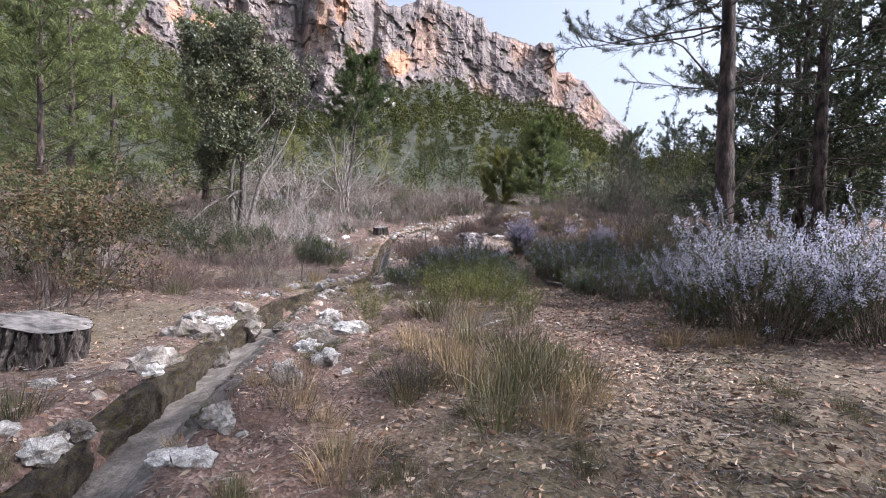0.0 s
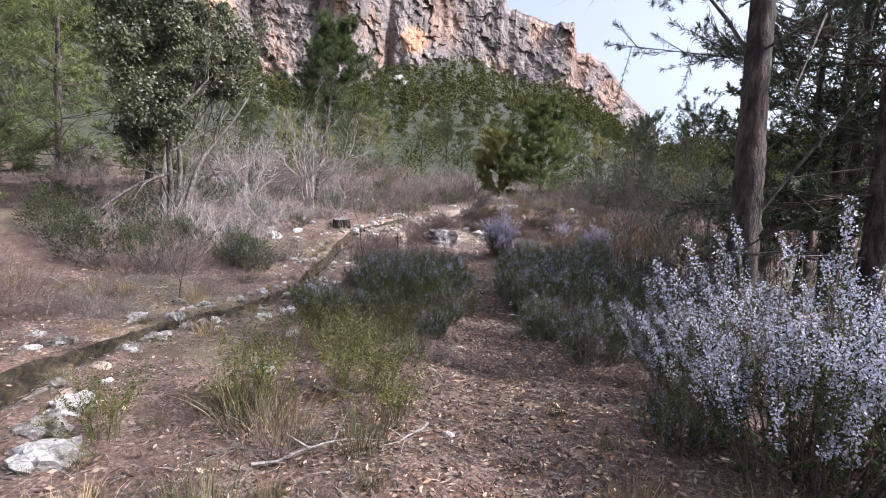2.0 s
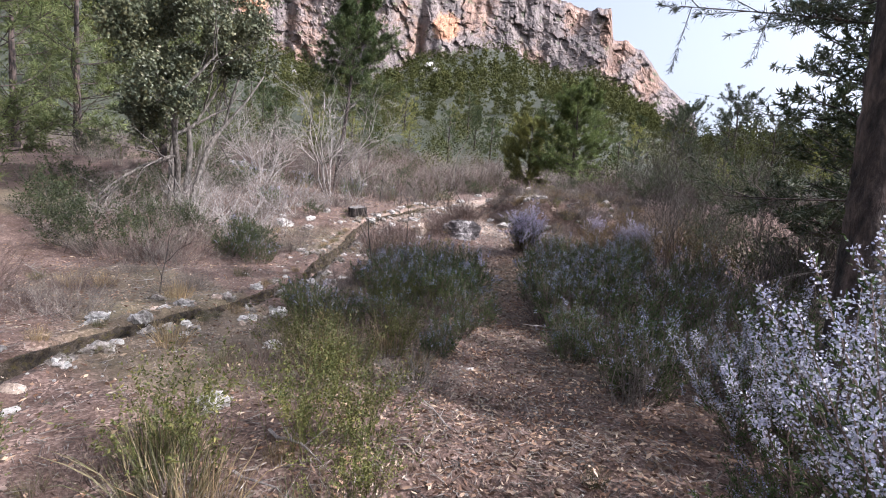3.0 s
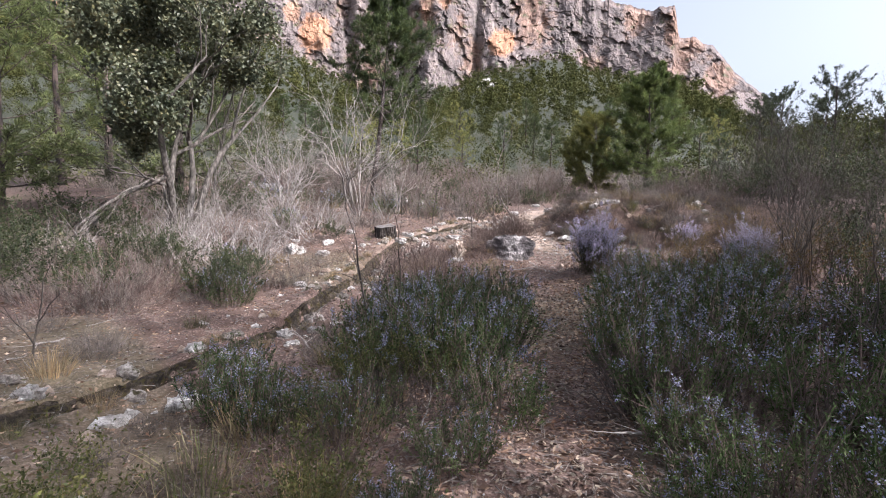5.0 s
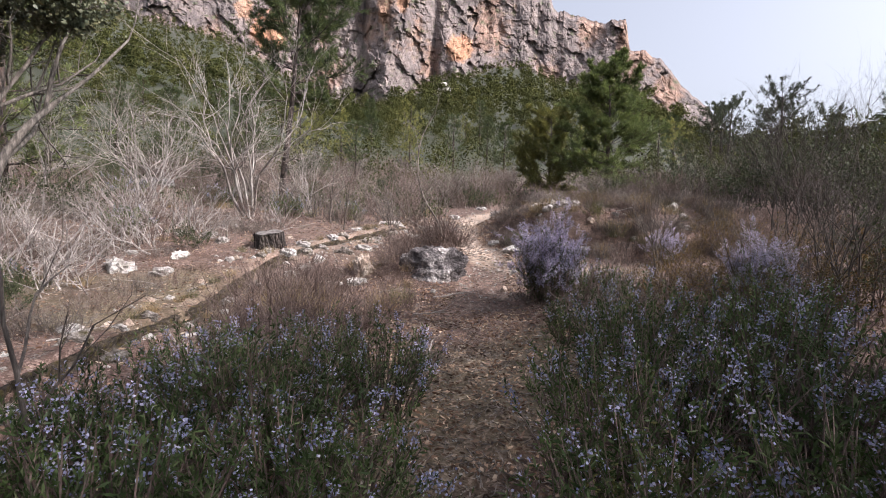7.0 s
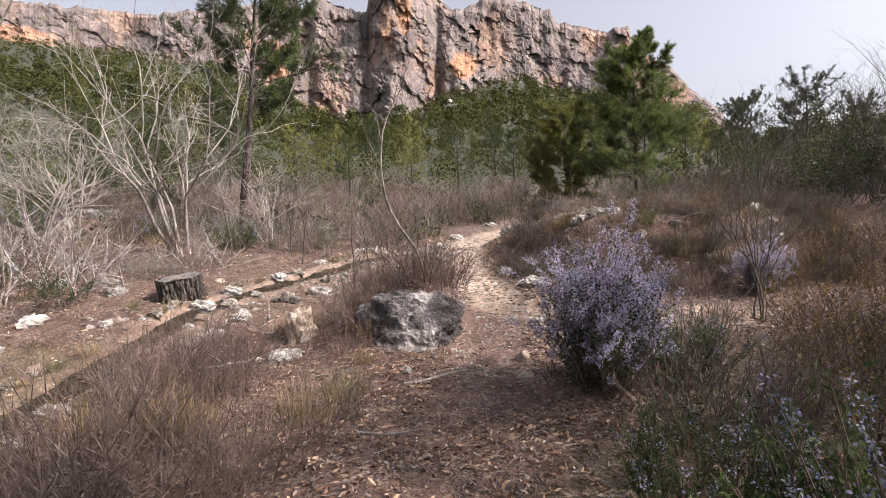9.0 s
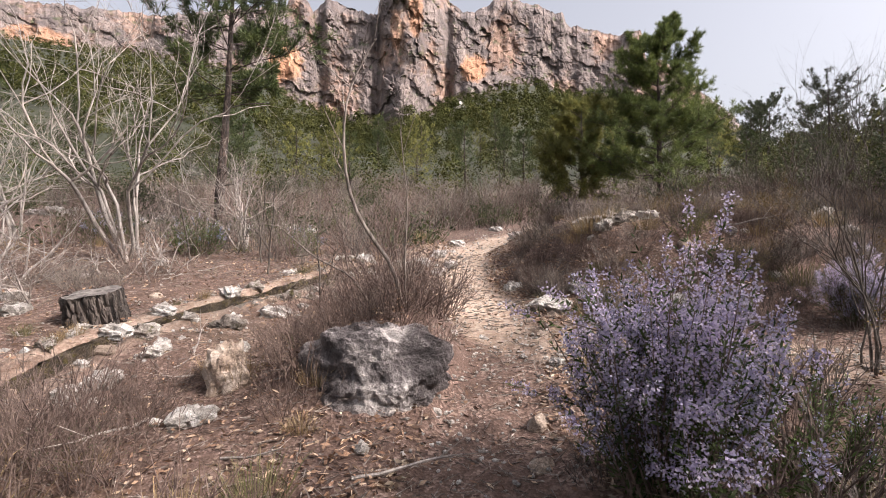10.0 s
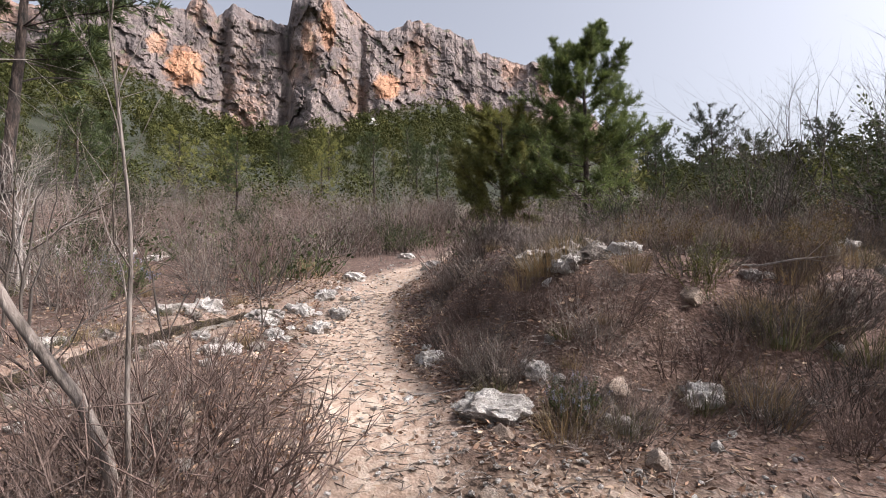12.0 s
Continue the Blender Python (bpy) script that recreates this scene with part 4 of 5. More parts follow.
label(put("sapling", None, -.3, 17.0, .8, 300), "thin dark leafless sapling beside the trail", group="saplings")
for x, y, s, t in ((-.6, 18.7, .8, 40), (-1.5, 18.3, .9, 160), (-2.2, 19.2, 1.0, 250), (-3.0, 18.7, .9, 10), (.0, 19.2, .55, 90)):
    label(put("sapling", None, x, y, s, t), "thin dark leafless sapling in dry brush", group="saplings")


def make_bent_sapling():
    rng = np.random.default_rng(46)
    thing = tagged(new("bare_tree"), "", "tree")
    for bend, r in (([(.02, 0, -.5), (-.04, 0, .02), (-.2, -.03, .22), (-.36, -.05, .5), (-.41, -.05, .82), (-.4, -.04, 1.2), (-.3, -.02, 1.46), (-.16, 0, 1.68)], .017), ([(.02, 0, -.5), (.03, -.04, .1), (.07, -.08, .5), (.03, -.1, 1.0)], .008), ([(-.08, 0, -.5), (-.34, -.1, -.02), (-.6, -.16, .12), (-.9, -.12, .36)], .01)):
        wood, tips = Geo(), []
        pts = np.array(bend, float)
        fine = np.array([np.interp(np.linspace(0, len(pts) - 1, 16), np.arange(len(pts)), pts[:, k]) for k in range(3)]).T
        fine[1:-1] = (fine[:-2] + 2 * fine[1:-1] + fine[2:]) / 4
        wood.tube(fine, np.linspace(r, r * .3, 16), 8)
        for f in np.linspace(.5, .98, 6):
            q, w = along(fine, np.array([f]))
            grow(wood, q[0], unit(unit(w[0]) + rng.normal(size=3) * .6), .42 * rng.uniform(.6, 1.2), r * .28, 2, rng, tips, .12, .05, (2, 3), .6, .5, 4, 3, .5)
        part("stem", wood, TWIG_GREY, thing, "", True)
    return thing


label(put("bent_sapling", make_bent_sapling, .8, 16.03, 1.0, 0, -.2), "grey leafless sapling bent out of a twiggy bush", group="saplings")

# ---- shrubs ----
B1 = "rosemary bush with spikes of pale blue flowers"
ros = [make_rosemary(51, 1.5, .95, 120, 76, FLOWER_PALE, None, 58), make_rosemary(52, .8, .62, 85, 24, FLOWER_BLUE, None, 36), make_rosemary(53, .85, .66, 85, 30, FLOWER_BLUE, None, 36), make_rosemary(54, 1.3, .36, 90, 68, FLOWER, None, 40, .56), make_rosemary(55, .75, .7, 80, 12, FLOWER_BLUE, None, 30)]
BL = [B1 + ", tall, beside the trail", "dark green rosemary bush with scattered pale flowers", "dark green rosemary bush with lavender flowers", "rosemary bush thick with lavender-blue flowers", "dark green rosemary bush, few flowers"]


def rosemary(k, x, y, s=1.0):
    return label(put(("rosemary", k), ros[k], x, y, s, turn()), BL[k], group="rosemary bushes")


for k, x, y, s in ((0, 3.15, 5.0, 1.0), (0, 4.05, 4.6, 1.0), (0, 3.15, 6.2, .7), (2, 2.6, 5.4, .6), (3, 2.28, 14.82, .92), (4, 2.85, 15.1, .8),
                   (1, 0.77, 9.6, 1.0), (1, 0.37, 10.1, 1.05), (1, 0.97, 10.6, .95), (2, 0.42, 11.2, 1.0), (1, -0.08, 10.7, .95), (2, 0.92, 11.7, .85), (1, -0.28, 11.7, .9), (4, 0.32, 12.3, .8), (4, 1.17, 9.0, .7), (2, 0.12, 9.4, .8), (1, -0.53, 11.1, .7),
                   (4, 2.18, 8.0, .55), (1, 2.25, 8.75, .6), (4, 1.0, 8.3, .5), (1, .88, 7.7, .45), (1, -.6, 8.7, .7), (1, -.95, 9.2, .6), (1, -.2, 8.5, .6), (4, .3, 8.6, .6), (2, 2.32, 9.3, .9), (4, 2.27, 10.2, 1.0), (2, 2.37, 11.1, 1.05), (2, 2.57, 12.1, 1.0), (2, 3.02, 10.4, 1.1), (4, 3.22, 9.2, 1.1), (2, 3.32, 11.6, 1.15), (2, 2.92, 13.0, 1.05), (4, 2.52, 13.6, .8), (2, 3.82, 12.8, 1.1), (4, 4.12, 11.0, 1.1), (2, 4.42, 13.8, 1.05), (3, 4.8, 15.0, .8), (4, 4.22, 9.6, 1.1), (2, 5.12, 12.2, 1.1), (4, 5.42, 10.6, 1.1),
                   (4, 2.5, 8.2, .8), (1, 3.1, 8.1, .9), (1, 3.6, 7.2, .9), (2, 2.55, 7.2, .75), (2, 4.4, 8.3, 1.0), (1, 4.6, 6.3, .9), (2, 2.35, 17.6, .35), (3, 4.4, 17.2, .5),
                   (4, -3.3, 12.0, .8), (4, -2.7, 11.6, .7), (1, -4.5, 16.0, .8), (1, -4, 13.5, .7), (2, -3.2, 19.2, .8), (1, -5, 19.5, .9), (2, -6.3, 18.0, .9), (1, -2.2, 20.4, .8)):
    rosemary(k, x, y, s)

# green broom
for x, y, s in ((-.15, 5.5, .8), (.35, 5.75, .75), (.75, 5.35, .6), (-.85, 5.0, .6), (.2, 6.6, .75), (-.3, 7.2, .7), (.55, 7.6, .7), (2.4, 11.6, .6), (.6, 5.9, .7), (3.4, 18.1, .5), (2.3, 10.4, .7), (.8, 9.3, .6), (.4, 9.2, .65), (.1, 9.0, .6)):
    label(put("broom", make_twig_shrub(61, .8, 26, BROOM_LEAF, .5, 2, BROOM_LEAF, 5, "broom_bush", .004, .35, (3, 5), .028, .07), x, y, s, turn()), "yellow-green broom bush with fine upright twigs", group="broom bushes")

# low dark-green bushes left of the channel
for x, y, s in ((-5.4, 11.0, 1.1), (-6.3, 11.6, 1.1), (-4.6, 11.3, .9), (-3.4, 12.1, .8), (-7.4, 12.4, 1.2), (-2.8, 11.8, .7), (-6.6, 13.6, 1.1), (-8.6, 14.3, 1.2), (-4.9, 13.0, .8), (-7.8, 9.8, 1.1), (-5.9, 16.6, 1.0), (-7.0, 15.6, 1.2), (-4.4, 12.4, .8), (-3.3, 13.0, .55), (-5.3, 12.2, .9), (-3.2, 15.9, .5)):
    label(put("green_bush", make_twig_shrub(62, 1.0, 20, TWIG_DARK, .9, 2, DARK_LEAF, 12, "green_bush", .007, .6, (3, 5), .035, .16), x, y, s, turn()), "low dark green heath bush on litter", group="heath bushes")
for x, y, s in ((-4.0, 5.0, 1.0), (-4.9, 4.3, 1.1), (-4.7, 6.0, 1.1), (-5.9, 5.2, 1.2), (-5.6, 7.0, 1.1), (-6.9, 6.2, 1.3)):
    label(put("russet_bush", make_twig_shrub(63, 1.5, 14, TWIG_DARK, .7, 3, RUSSET_LEAF, 9, "russet_bush", .011, .6, (3, 4), .045, .2), x, y, s, turn()), "leafy bush, dark green turning russet", group="russet bushes")

for x, y, s in ((-8.6, 20.5, 1.1), (-7.2, 22.4, 1.2), (-3.6, 22.2, 1.0), (-9.8, 24.0, 1.4), (-1.4, 22.6, .9), (-2.4, 25.0, 1.2), (-6.0, 26.2, 1.4), (.9, 23.9, .8), (4.6, 23.6, .9), (6.8, 25.6, 1.2), (9.0, 26.5, 1.5), (-11.5, 18.6, 1.3)):
    label(put("green_bush", None, x, y, s, turn()), "dark green bush rising from dry scrub", group="heath bushes")

for x, y, s in ((6.5, 15.0, 1.3), (7.5, 16.6, 1.5), (6.9, 13.5, 1.3), (8.2, 18.2, 1.7), (6.4, 19.2, 1.3), (7.5, 20.2, 1.7), (6.5, 11.9, 1.2), (9.0, 15.0, 1.6), (8.6, 21.6, 1.9), (9.8, 19.5, 2.0), (7.4, 23.0, 1.5)):
    label(put("green_bush", None, x, y, s, turn()), "dark green bush in the thicket beside the bank", group="heath bushes")

# bare twig shrubs
DS = ["dry grey-brown shrub with bare twigs", "dry reddish-brown bare shrub", "dense dark leafless thicket bush", "dry purple-grey heather, leafless"]
dry = [make_twig_shrub(71, 1.0, 20, TWIG_GREY, .75, 2, None, 0, "bare_shrub", .008, .6, (3, 4)), make_twig_shrub(72, .95, 26, TWIG_RED, .8, 2, None, 0, "bare_shrub", .007, .65, (3, 4)), make_twig_shrub(73, 1.7, 10, TWIG_DARK, .6, 3, None, 0, "bare_shrub", .0105, .6, (3, 5), .03, .2), make_twig_shrub(74, .8, 26, TWIG_RED, .6, 2, DARK_LEAF, 1, "bare_shrub", .006, .5, (3, 4), .02, .16)]


def shrub(k, x, y, s=1.0):
    return label(put(("dry", k), dry[k], x, y, s, turn()), DS[k], group="bare shrubs")


for k, x, y, s in ((0, .72, 16.25, .42), (1, .9, 16.0, .34), (1, .5, 16.35, .4), (0, .55, 15.95, .32), (1, .8, 16.45, .4), (0, -1.5, 19.2, .7), (1, -2.0, 19.6, .8), (0, -.35, 17.6, .45),
                   (3, .3, 3.9, .55), (3, -.1, 4.4, .5), (1, .6, 4.4, .4), (3, -.5, 13.6, .7), (1, -.9, 13.2, .7), (3, .3, 13.5, .6), (1, .6, 14.4, .4), (3, -.4, 14.6, .55), (1, -.95, 15.0, .4), (1, .7, 15.9, .35),
                   (0, 2.4, 6.9, .7), (1, 2.5, 7.7, .7), (0, 3.2, 7.4, .9), (3, 2.3, 8.6, .6), (1, 5.1, 7.3, 1.0), (0, 5.6, 9.2, 1.1),
                   (1, 3.2, 14.4, .8), (0, 3.3, 15.8, .8), (1, 3.6, 17.2, .5), (3, 2.6, 18.3, .4), (1, 2.2, 18.4, .45), (0, 4.8, 18.0, .6), (1, 5.5, 17.0, .9), (3, 1.9, 19.2, .45), (1, 3.9, 18.6, .5), (3, 3.0, 17.9, .4), (0, 5.6, 18.6, .7), (3, 1.8, 18.4, .4),
                   (0, 1.1, 24.3, 1.0), (3, .3, 23.6, 1.0), (1, -.3, 24.4, 1.2), (3, 1.6, 25.6, 1.1), (1, 2.8, 26.0, 1.0), (2, .55, 24.2, 1.1), (1, .9, 24.6, 1.5), (1, .2, 24.4, 1.4)):
    shrub(k, x, y, s)
for _ in range(70):      # brush belt behind the channel
    x, y = R.uniform(-12, -.4), R.uniform(17.3, 30)
    if clear(x, y, .8, .75) and (x < -3.0 or y > 19.6):
        shrub(R.choice((1, 1, 3, 0, 3)), x, y, R.uniform(.8, 1.4))
for _ in range(44):      # thicket on the right
    x, y = R.uniform(4.9, 11), R.uniform(6.5, 24)
    shrub(R.choice((2, 2, 0, 1)), x, y, R.uniform(.8, 1.4) * (.7 if y > 16.5 and x < 6 else 1))
for _ in range(12):      # scrub at the foot of the slope
    x, y = R.uniform(-14, 15), R.uniform(24.5, 38)
    if clear(x, y, 1.0, 0):
        shrub(R.choice((0, 1, 3, 2)), x, y, R.uniform(1.0, 1.8))
HM = [make_heather(76, .55, .4, 70, TWIG_GREY), make_heather(77, .5, .42, 70, TWIG_RED, .8), make_heather(78, .6, .36, 70, TWIG_DARK, .5)]
HL = ["matted grey dry heather on the bank", "matted red-brown dry heather", "dark leafless heather clump in shade"]


SMALL = []


def heather(k, x, y, s=1.0, loose=False):
    if loose:
        SMALL.append((k, x, y, s, turn()))
        return None
    return label(put(("heather", k), HM[k], x, y, s, turn()), HL[k], group="heather clumps")


for _ in range(230):     # dry growth on the bank right of the trail
    x, y = R.uniform(1.6, 6.2), R.uniform(17.3, 21.5)
    if clear(x, y, .5, 0) and math.hypot(x - 2.65, y - 18.7) > .3 and math.hypot(x - 1.9, y - 17.6) > .4:
        heather(R.choice((0, 1, 1, 0, 2)), x, y, R.uniform(.28, .6), True)
for _ in range(130):     # heather left of the channel
    x, y = R.uniform(-9, -2.3), R.uniform(6, 18)
    if clear(x, y, .7, .7) and math.hypot(x + 2.2, y - 16.5) > .6 and math.hypot(x + 3.5, y - 14.8) > .5:
        heather(R.choice((0, 1, 0)), x, y, R.uniform(.5, 1.2) * (.6 if x > -4 else 1), x < -4 or R.random() < .4)
for _ in range(120):     # heather between the bushes
    x, y = R.uniform(-1.0, 5.5), R.uniform(2.8, 16.4)
    if clear(x, y, .52, .55) and not (x > 1.6 and y < 5) and math.hypot(x - .75, y - 15.6) > .5 and math.hypot(x + .3, y - 15.6) > .45:
        heather(R.choice((0, 1, 1, 2)), x, y, R.uniform(.35, .85) * (1.3 if x > 2.2 else .8))
for x, y, s in ((-1.2, 15.2, .9), (-.9, 15.0, .8), (-.6, 14.9, .8), (-1.0, 14.7, .9), (-1.35, 14.9, .8), (-.75, 15.35, .6), (.3, 15.4, .6), (.2, 15.7, .7), (.3, 15.95, .7), (.05, 15.9, .6), (.7, 16.1, .8), (.5, 16.0, .7), (.95, 16.15, .6), (.75, 15.85, .5), (.6, 16.4, .8), (.9, 16.4, .7), (.35, 16.25, .7), (.4, 15.85, .5), (.3, 16.6, .6), (1.0, 15.9, .45), (-.35, 17.8, .7), (.0, 17.3, .7), (-.75, 13.6, 1.2), (-.3, 13.3, 1.2), (.2, 13.9, 1.0), (-.9, 14.4, 1.1)):
    heather(1, x, y, s)
def build_small_heather():
    """The lesser heather of the bank and of the far side, joined by colour."""
    text = ("low grey dry heather matting the banks", "low red-brown dry heather matting the banks", "low dark heather matting the banks")
    for k in range(3):
        g = Geo()
        for j, x, y, s, a in SMALL:
            if j != k:
                continue
            c, d = math.cos(radians(a)) * s, math.sin(radians(a)) * s
            for ob in PROTO[("heather", k)][0].children:
                n, m = len(ob.data.vertices), len(ob.data.polygons)
                co, ix = np.empty(n * 3, np.float32), np.empty(m * 3, np.int32)
                ob.data.vertices.foreach_get("co", co)
                ob.data.polygons.foreach_get("vertices", ix)
                g.add(co.reshape(-1, 3) @ np.array([[c, d, 0], [-d, c, 0], [0, 0, s]]) + spot(x, y, .03), ix.reshape(-1, 3))
        tagged(new("dry_heather", g.mesh("dry_heather", (TWIG_GREY, TWIG_RED, TWIG_DARK)[k])), text[k], "heather", kind="stuff")


build_small_heather()
OCHRE = make_twig_shrub(79, .95, 22, TWIG_RED, .75, 2, OCHRE_LEAF, 7, "dry_bush", .007, .6, (3, 5), .026, .16)
for x, y, s in ((3.5, 13.9, .8), (4.3, 14.6, .9), (5.0, 13.9, 1.0), (4.2, 15.7, .8), (5.2, 15.8, 1.0), (3.8, 15.1, .7), (5.9, 13.0, 1.1), (4.6, 17.2, .6), (3.3, 18.4, .5), (4.2, 18.3, .6), (5.4, 17.6, .9), (6.2, 16.4, 1.1), (5.8, 14.9, 1.1)):
    label(put("ochre_bush", OCHRE, x, y, s, turn()), "dry bush with small ochre-brown leaves", group="ochre bushes")
for x, y, s in ((6.6, 17.5, 1.3), (7.6, 19.0, 1.6), (7.4, 21.0, 1.6), (9.0, 22.0, 1.8), (8.2, 16.5, 1.6), (6.3, 15.2, 1.3), (7.2, 13.0, 1.4), (9.6, 19, 2.0), (6.6, 11.2, 1.3), (8.4, 24.5, 1.8), (6.2, 13.9, 1.2), (7.0, 18.2, 1.5)):
    shrub(2, x, y, s)
for x, y, s in ((-4.6, 15.6, 1.0), (-5.2, 14.0, .9), (-3.6, 16.6, .9), (-4.2, 17.2, .9), (-6.5, 12.8, .9), (-3.9, 14.4, .7), (-2.9, 17.9, .8), (-4.2, 13.2, .9), (-5.0, 13.6, 1.0), (-3.6, 13.9, .8), (-4.8, 14.6, 1.1), (-5.6, 14.4, 1.1), (-3.9, 15.6, .9), (-6.2, 15.0, 1.1), (-4.1, 16.1, 1.0), (-5.2, 17.4, 1.1), (-5.6, 15.2, 1.0), (-4.9, 16.8, 1.0), (-5.9, 13.4, .9), (-4.4, 14.9, .8), (-6.6, 16.2, 1.0)):
    label(put("white_brush", make_twig_shrub(75, 1.15, 18, TWIG_PALE, 1.4, 3, None, 0, "dead_brush", .018, .75, (2, 3), .03, .35), x, y, s, turn()), "tangle of bleached dead branches", group="dead brush")

# ---- grass ----
GL = ["green grass tussock with dry blades", "dry straw-coloured grass tussock"]
gm = [make_tussock(81, .36, .34, 170, GRASS, .55), make_tussock(82, .38, .36, 170, GRASS_DRY, .7)]


def tussock(k, x, y, s):
    return label(put(("tussock", k), gm[k], x, y, s, turn(), .01), GL[k], group="grass tussocks")


for k, x, y, s in ((0, .3, 3.15, 1.1), (0, .55, 3.35, 1.0), (1, .05, 3.3, 1.1), (0, .4, 3.8, 1.1), (1, -.1, 3.7, 1.0), (0, .75, 3.9, .8), (0, -.1, 5.3, 1.1), (0, -.35, 5.6, 1.0), (1, .1, 5.2, .9), (0, .6, 5.1, .8), (0, .2, 7.3, 1.1), (1, 0, 7.0, 1.1), (1, .45, 7.7, 1.0), (0, -.2, 7.9, .9), (1, -.3, 8.4, .9), (1, .3, 8.5, .9), (0, .75, 7.0, .7), (0, .48, 14.6, .8), (1, .3, 14.3, .9), (1, -.8, 14.3, 1.1), (1, -.4, 14.1, 1.0), (1, -1.0, 14.0, 1.0), (0, 2.6, 14.2, .8), (0, -.05, 16.3, .8), (1, -.3, 15.7, .8), (0, 3.7, 17.8, .9), (1, 3.4, 17.6, .8), (0, 4.2, 17.7, .9), (0, .5, .9, .8), (1, -.6, 2.3, .7), (0, 1.7, 1.9, .6), (1, 2.3, 16.4, .6), (0, .15, 2.75, .9), (1, .45, 2.7, .8), (0, .8, 3.4, .8), (1, .75, 3.1, .7), (0, -.3, 3.2, .8), (1, -.35, 4.1, .9), (0, .1, 4.3, .9), (0, -.2, 1.9, .6), (0, .5, 1.6, .5), (0, -.55, 1.4, .5)):
    tussock(k, x, y, s)
for _ in range(110):
    x, y = R.uniform(-6, 6), R.uniform(1, 24)
    if clear(x, y, .55, .45):
        tussock(R.choice((0, 1, 1)), x, y, R.uniform(.35, .8))

for _ in range(60):      # short grass on the open ground beside the trail
    x, y = R.uniform(-1.2, 2.4), R.uniform(1.6, 6)
    if clear(x, y, .35, .4):
        tussock(0, x, y, R.uniform(.18, .38))

# ---- stumps, boulders and stones ----
put("stump", make_stump(2, .25, .3), -2.19, 16.48, 1.0, 0, .04, (9, -3))
put("stump_big", make_stump(5, .31, .32), -3.0, 3.55, 1.0, 40, .04, (6, 9))
label(put("boulder", make_rock(107, (1.08, .58, .58), ROCK_GREY, .2, "boulder", 5), .74, 15.62, 1.0, -8, .3), "rough dark grey limestone boulder with white weathered top", "boulder")
label(put("trail_rock", make_rock(92, (.5, .32, .2), ROCK_WHITE, .3, "rock", 4), 1.86, 17.65, 1.0, -20, .04), "flat pale limestone rock beside the trail", group="rocks")
label(put("hump", make_rock(93, (.3, .34, .42), ROCK_TAN, .25, "rock", 4), -.32, 15.65, 1.0, 0, .08), "upright tan rock grown over with dry grass", group="rocks")
WL, ML, TL = "white limestone rock bedded in the earth", "pale stone with moss beside the channel", "tan limestone stone lying on litter"
rk = [make_rock(94, (.3, .22, .15), ROCK_WHITE, .5, level=3), make_rock(95, (.24, .26, .19), ROCK_WHITE, .5, level=3), make_rock(96, (.3, .22, .14), ROCK_MOSS, .55, level=3), make_rock(97, (.2, .16, .12), ROCK_TAN, .3, level=2), make_rock(98, (.14, .12, .09), ROCK_WHITE, .35, level=2)]
LB = [WL, WL, ML, TL, "small white stone on bare earth"]


LOOSE = []


def rock(k, x, y, s=1.0, loose=False):
    if loose and s < .62:
        LOOSE.append((k, x, y, s, turn()))
        return None
    return label(put(("rock", k), rk[k], x, y, s, turn(), .05 * s), LB[k], group="stones")


for k, x, y, s in ((1, -3.55, 14.8, 1.5), (0, -3.0, 14.9, 1.1), (0, -1.8, 16.25, 1.0), (0, -1.72, 16.7, .8), (1, -1.2, 15.5, .9), (0, -1.42, 17.3, .9), (4, -.5, 15.2, .9), (0, -.75, 17.0, 1.1), (2, -.95, 16.6, 1.2), (0, -1.1, 15.9, .8), (1, -.6, 16.2, .6),
                   (2, -2.2, 5.1, 1.7), (2, -1.4, 4.6, 1.3), (2, -1.15, 3.3, 1.3), (1, -1.0, 3.7, .9), (0, -1.2, 4.0, 1.0), (2, -2.1, 3.4, 1.5), (0, -1.35, 5.4, 1.1), (2, -2.1, 4.3, 1.4), (0, -2.0, 5.8, .9), (2, -1.3, 2.6, 1.0), (0, -.4, 6.2, .9), (1, -1.9, 7.9, .9), (1, -2.05, 7.75, .8), (0, -.6, 7.5, .7), (4, 1.2, 7.4, .9), (4, 1.1, 5.4, 1.0), (4, 1.45, 4.75, .9), (1, -.7, 9.1, .8), (1, -1.1, 8.8, .9), (0, -1.0, 9.4, .7), (4, -2.5, 10.8, 1.3), (0, -1.9, 9.9, .8),
                   (0, -.95, 19.4, 1.3), (1, -.9, 19.9, 1.3), (1, .1, 20.0, 1.1), (0, -.2, 19.6, 1.0), (0, .35, 21.8, 1.2), (1, .2, 20.6, 1.0), (0, 1.5, 22.4, 1.6), (0, 2.2, 22.6, 1.6), (1, 2.9, 22.8, 1.5), (0, 1.0, 23.4, 1.1), (2, 2.6, 18.75, 1.5), (2, 2.75, 18.6, 1.3), (0, 2.4, 18.9, 1.2), (2, 2.9, 18.9, 1.4), (1, 2.55, 18.5, .9), (1, 3.1, 18.65, .9), (3, 2.65, 17.75, 1.1), (1, 1.5, 18.6, .8), (3, 2.65, 17.2, .9), (3, 1.75, 15.6, 1.0), (4, 1.3, 16.9, .9), (0, 1.9, 16.4, .5), (3, 2.0, 18.0, .9), (3, 3.3, 18.1, 1.0), (0, 3.9, 18.9, 1.0), (1, 5.0, 18.9, 1.1)):
    rock(k, x, y, s)
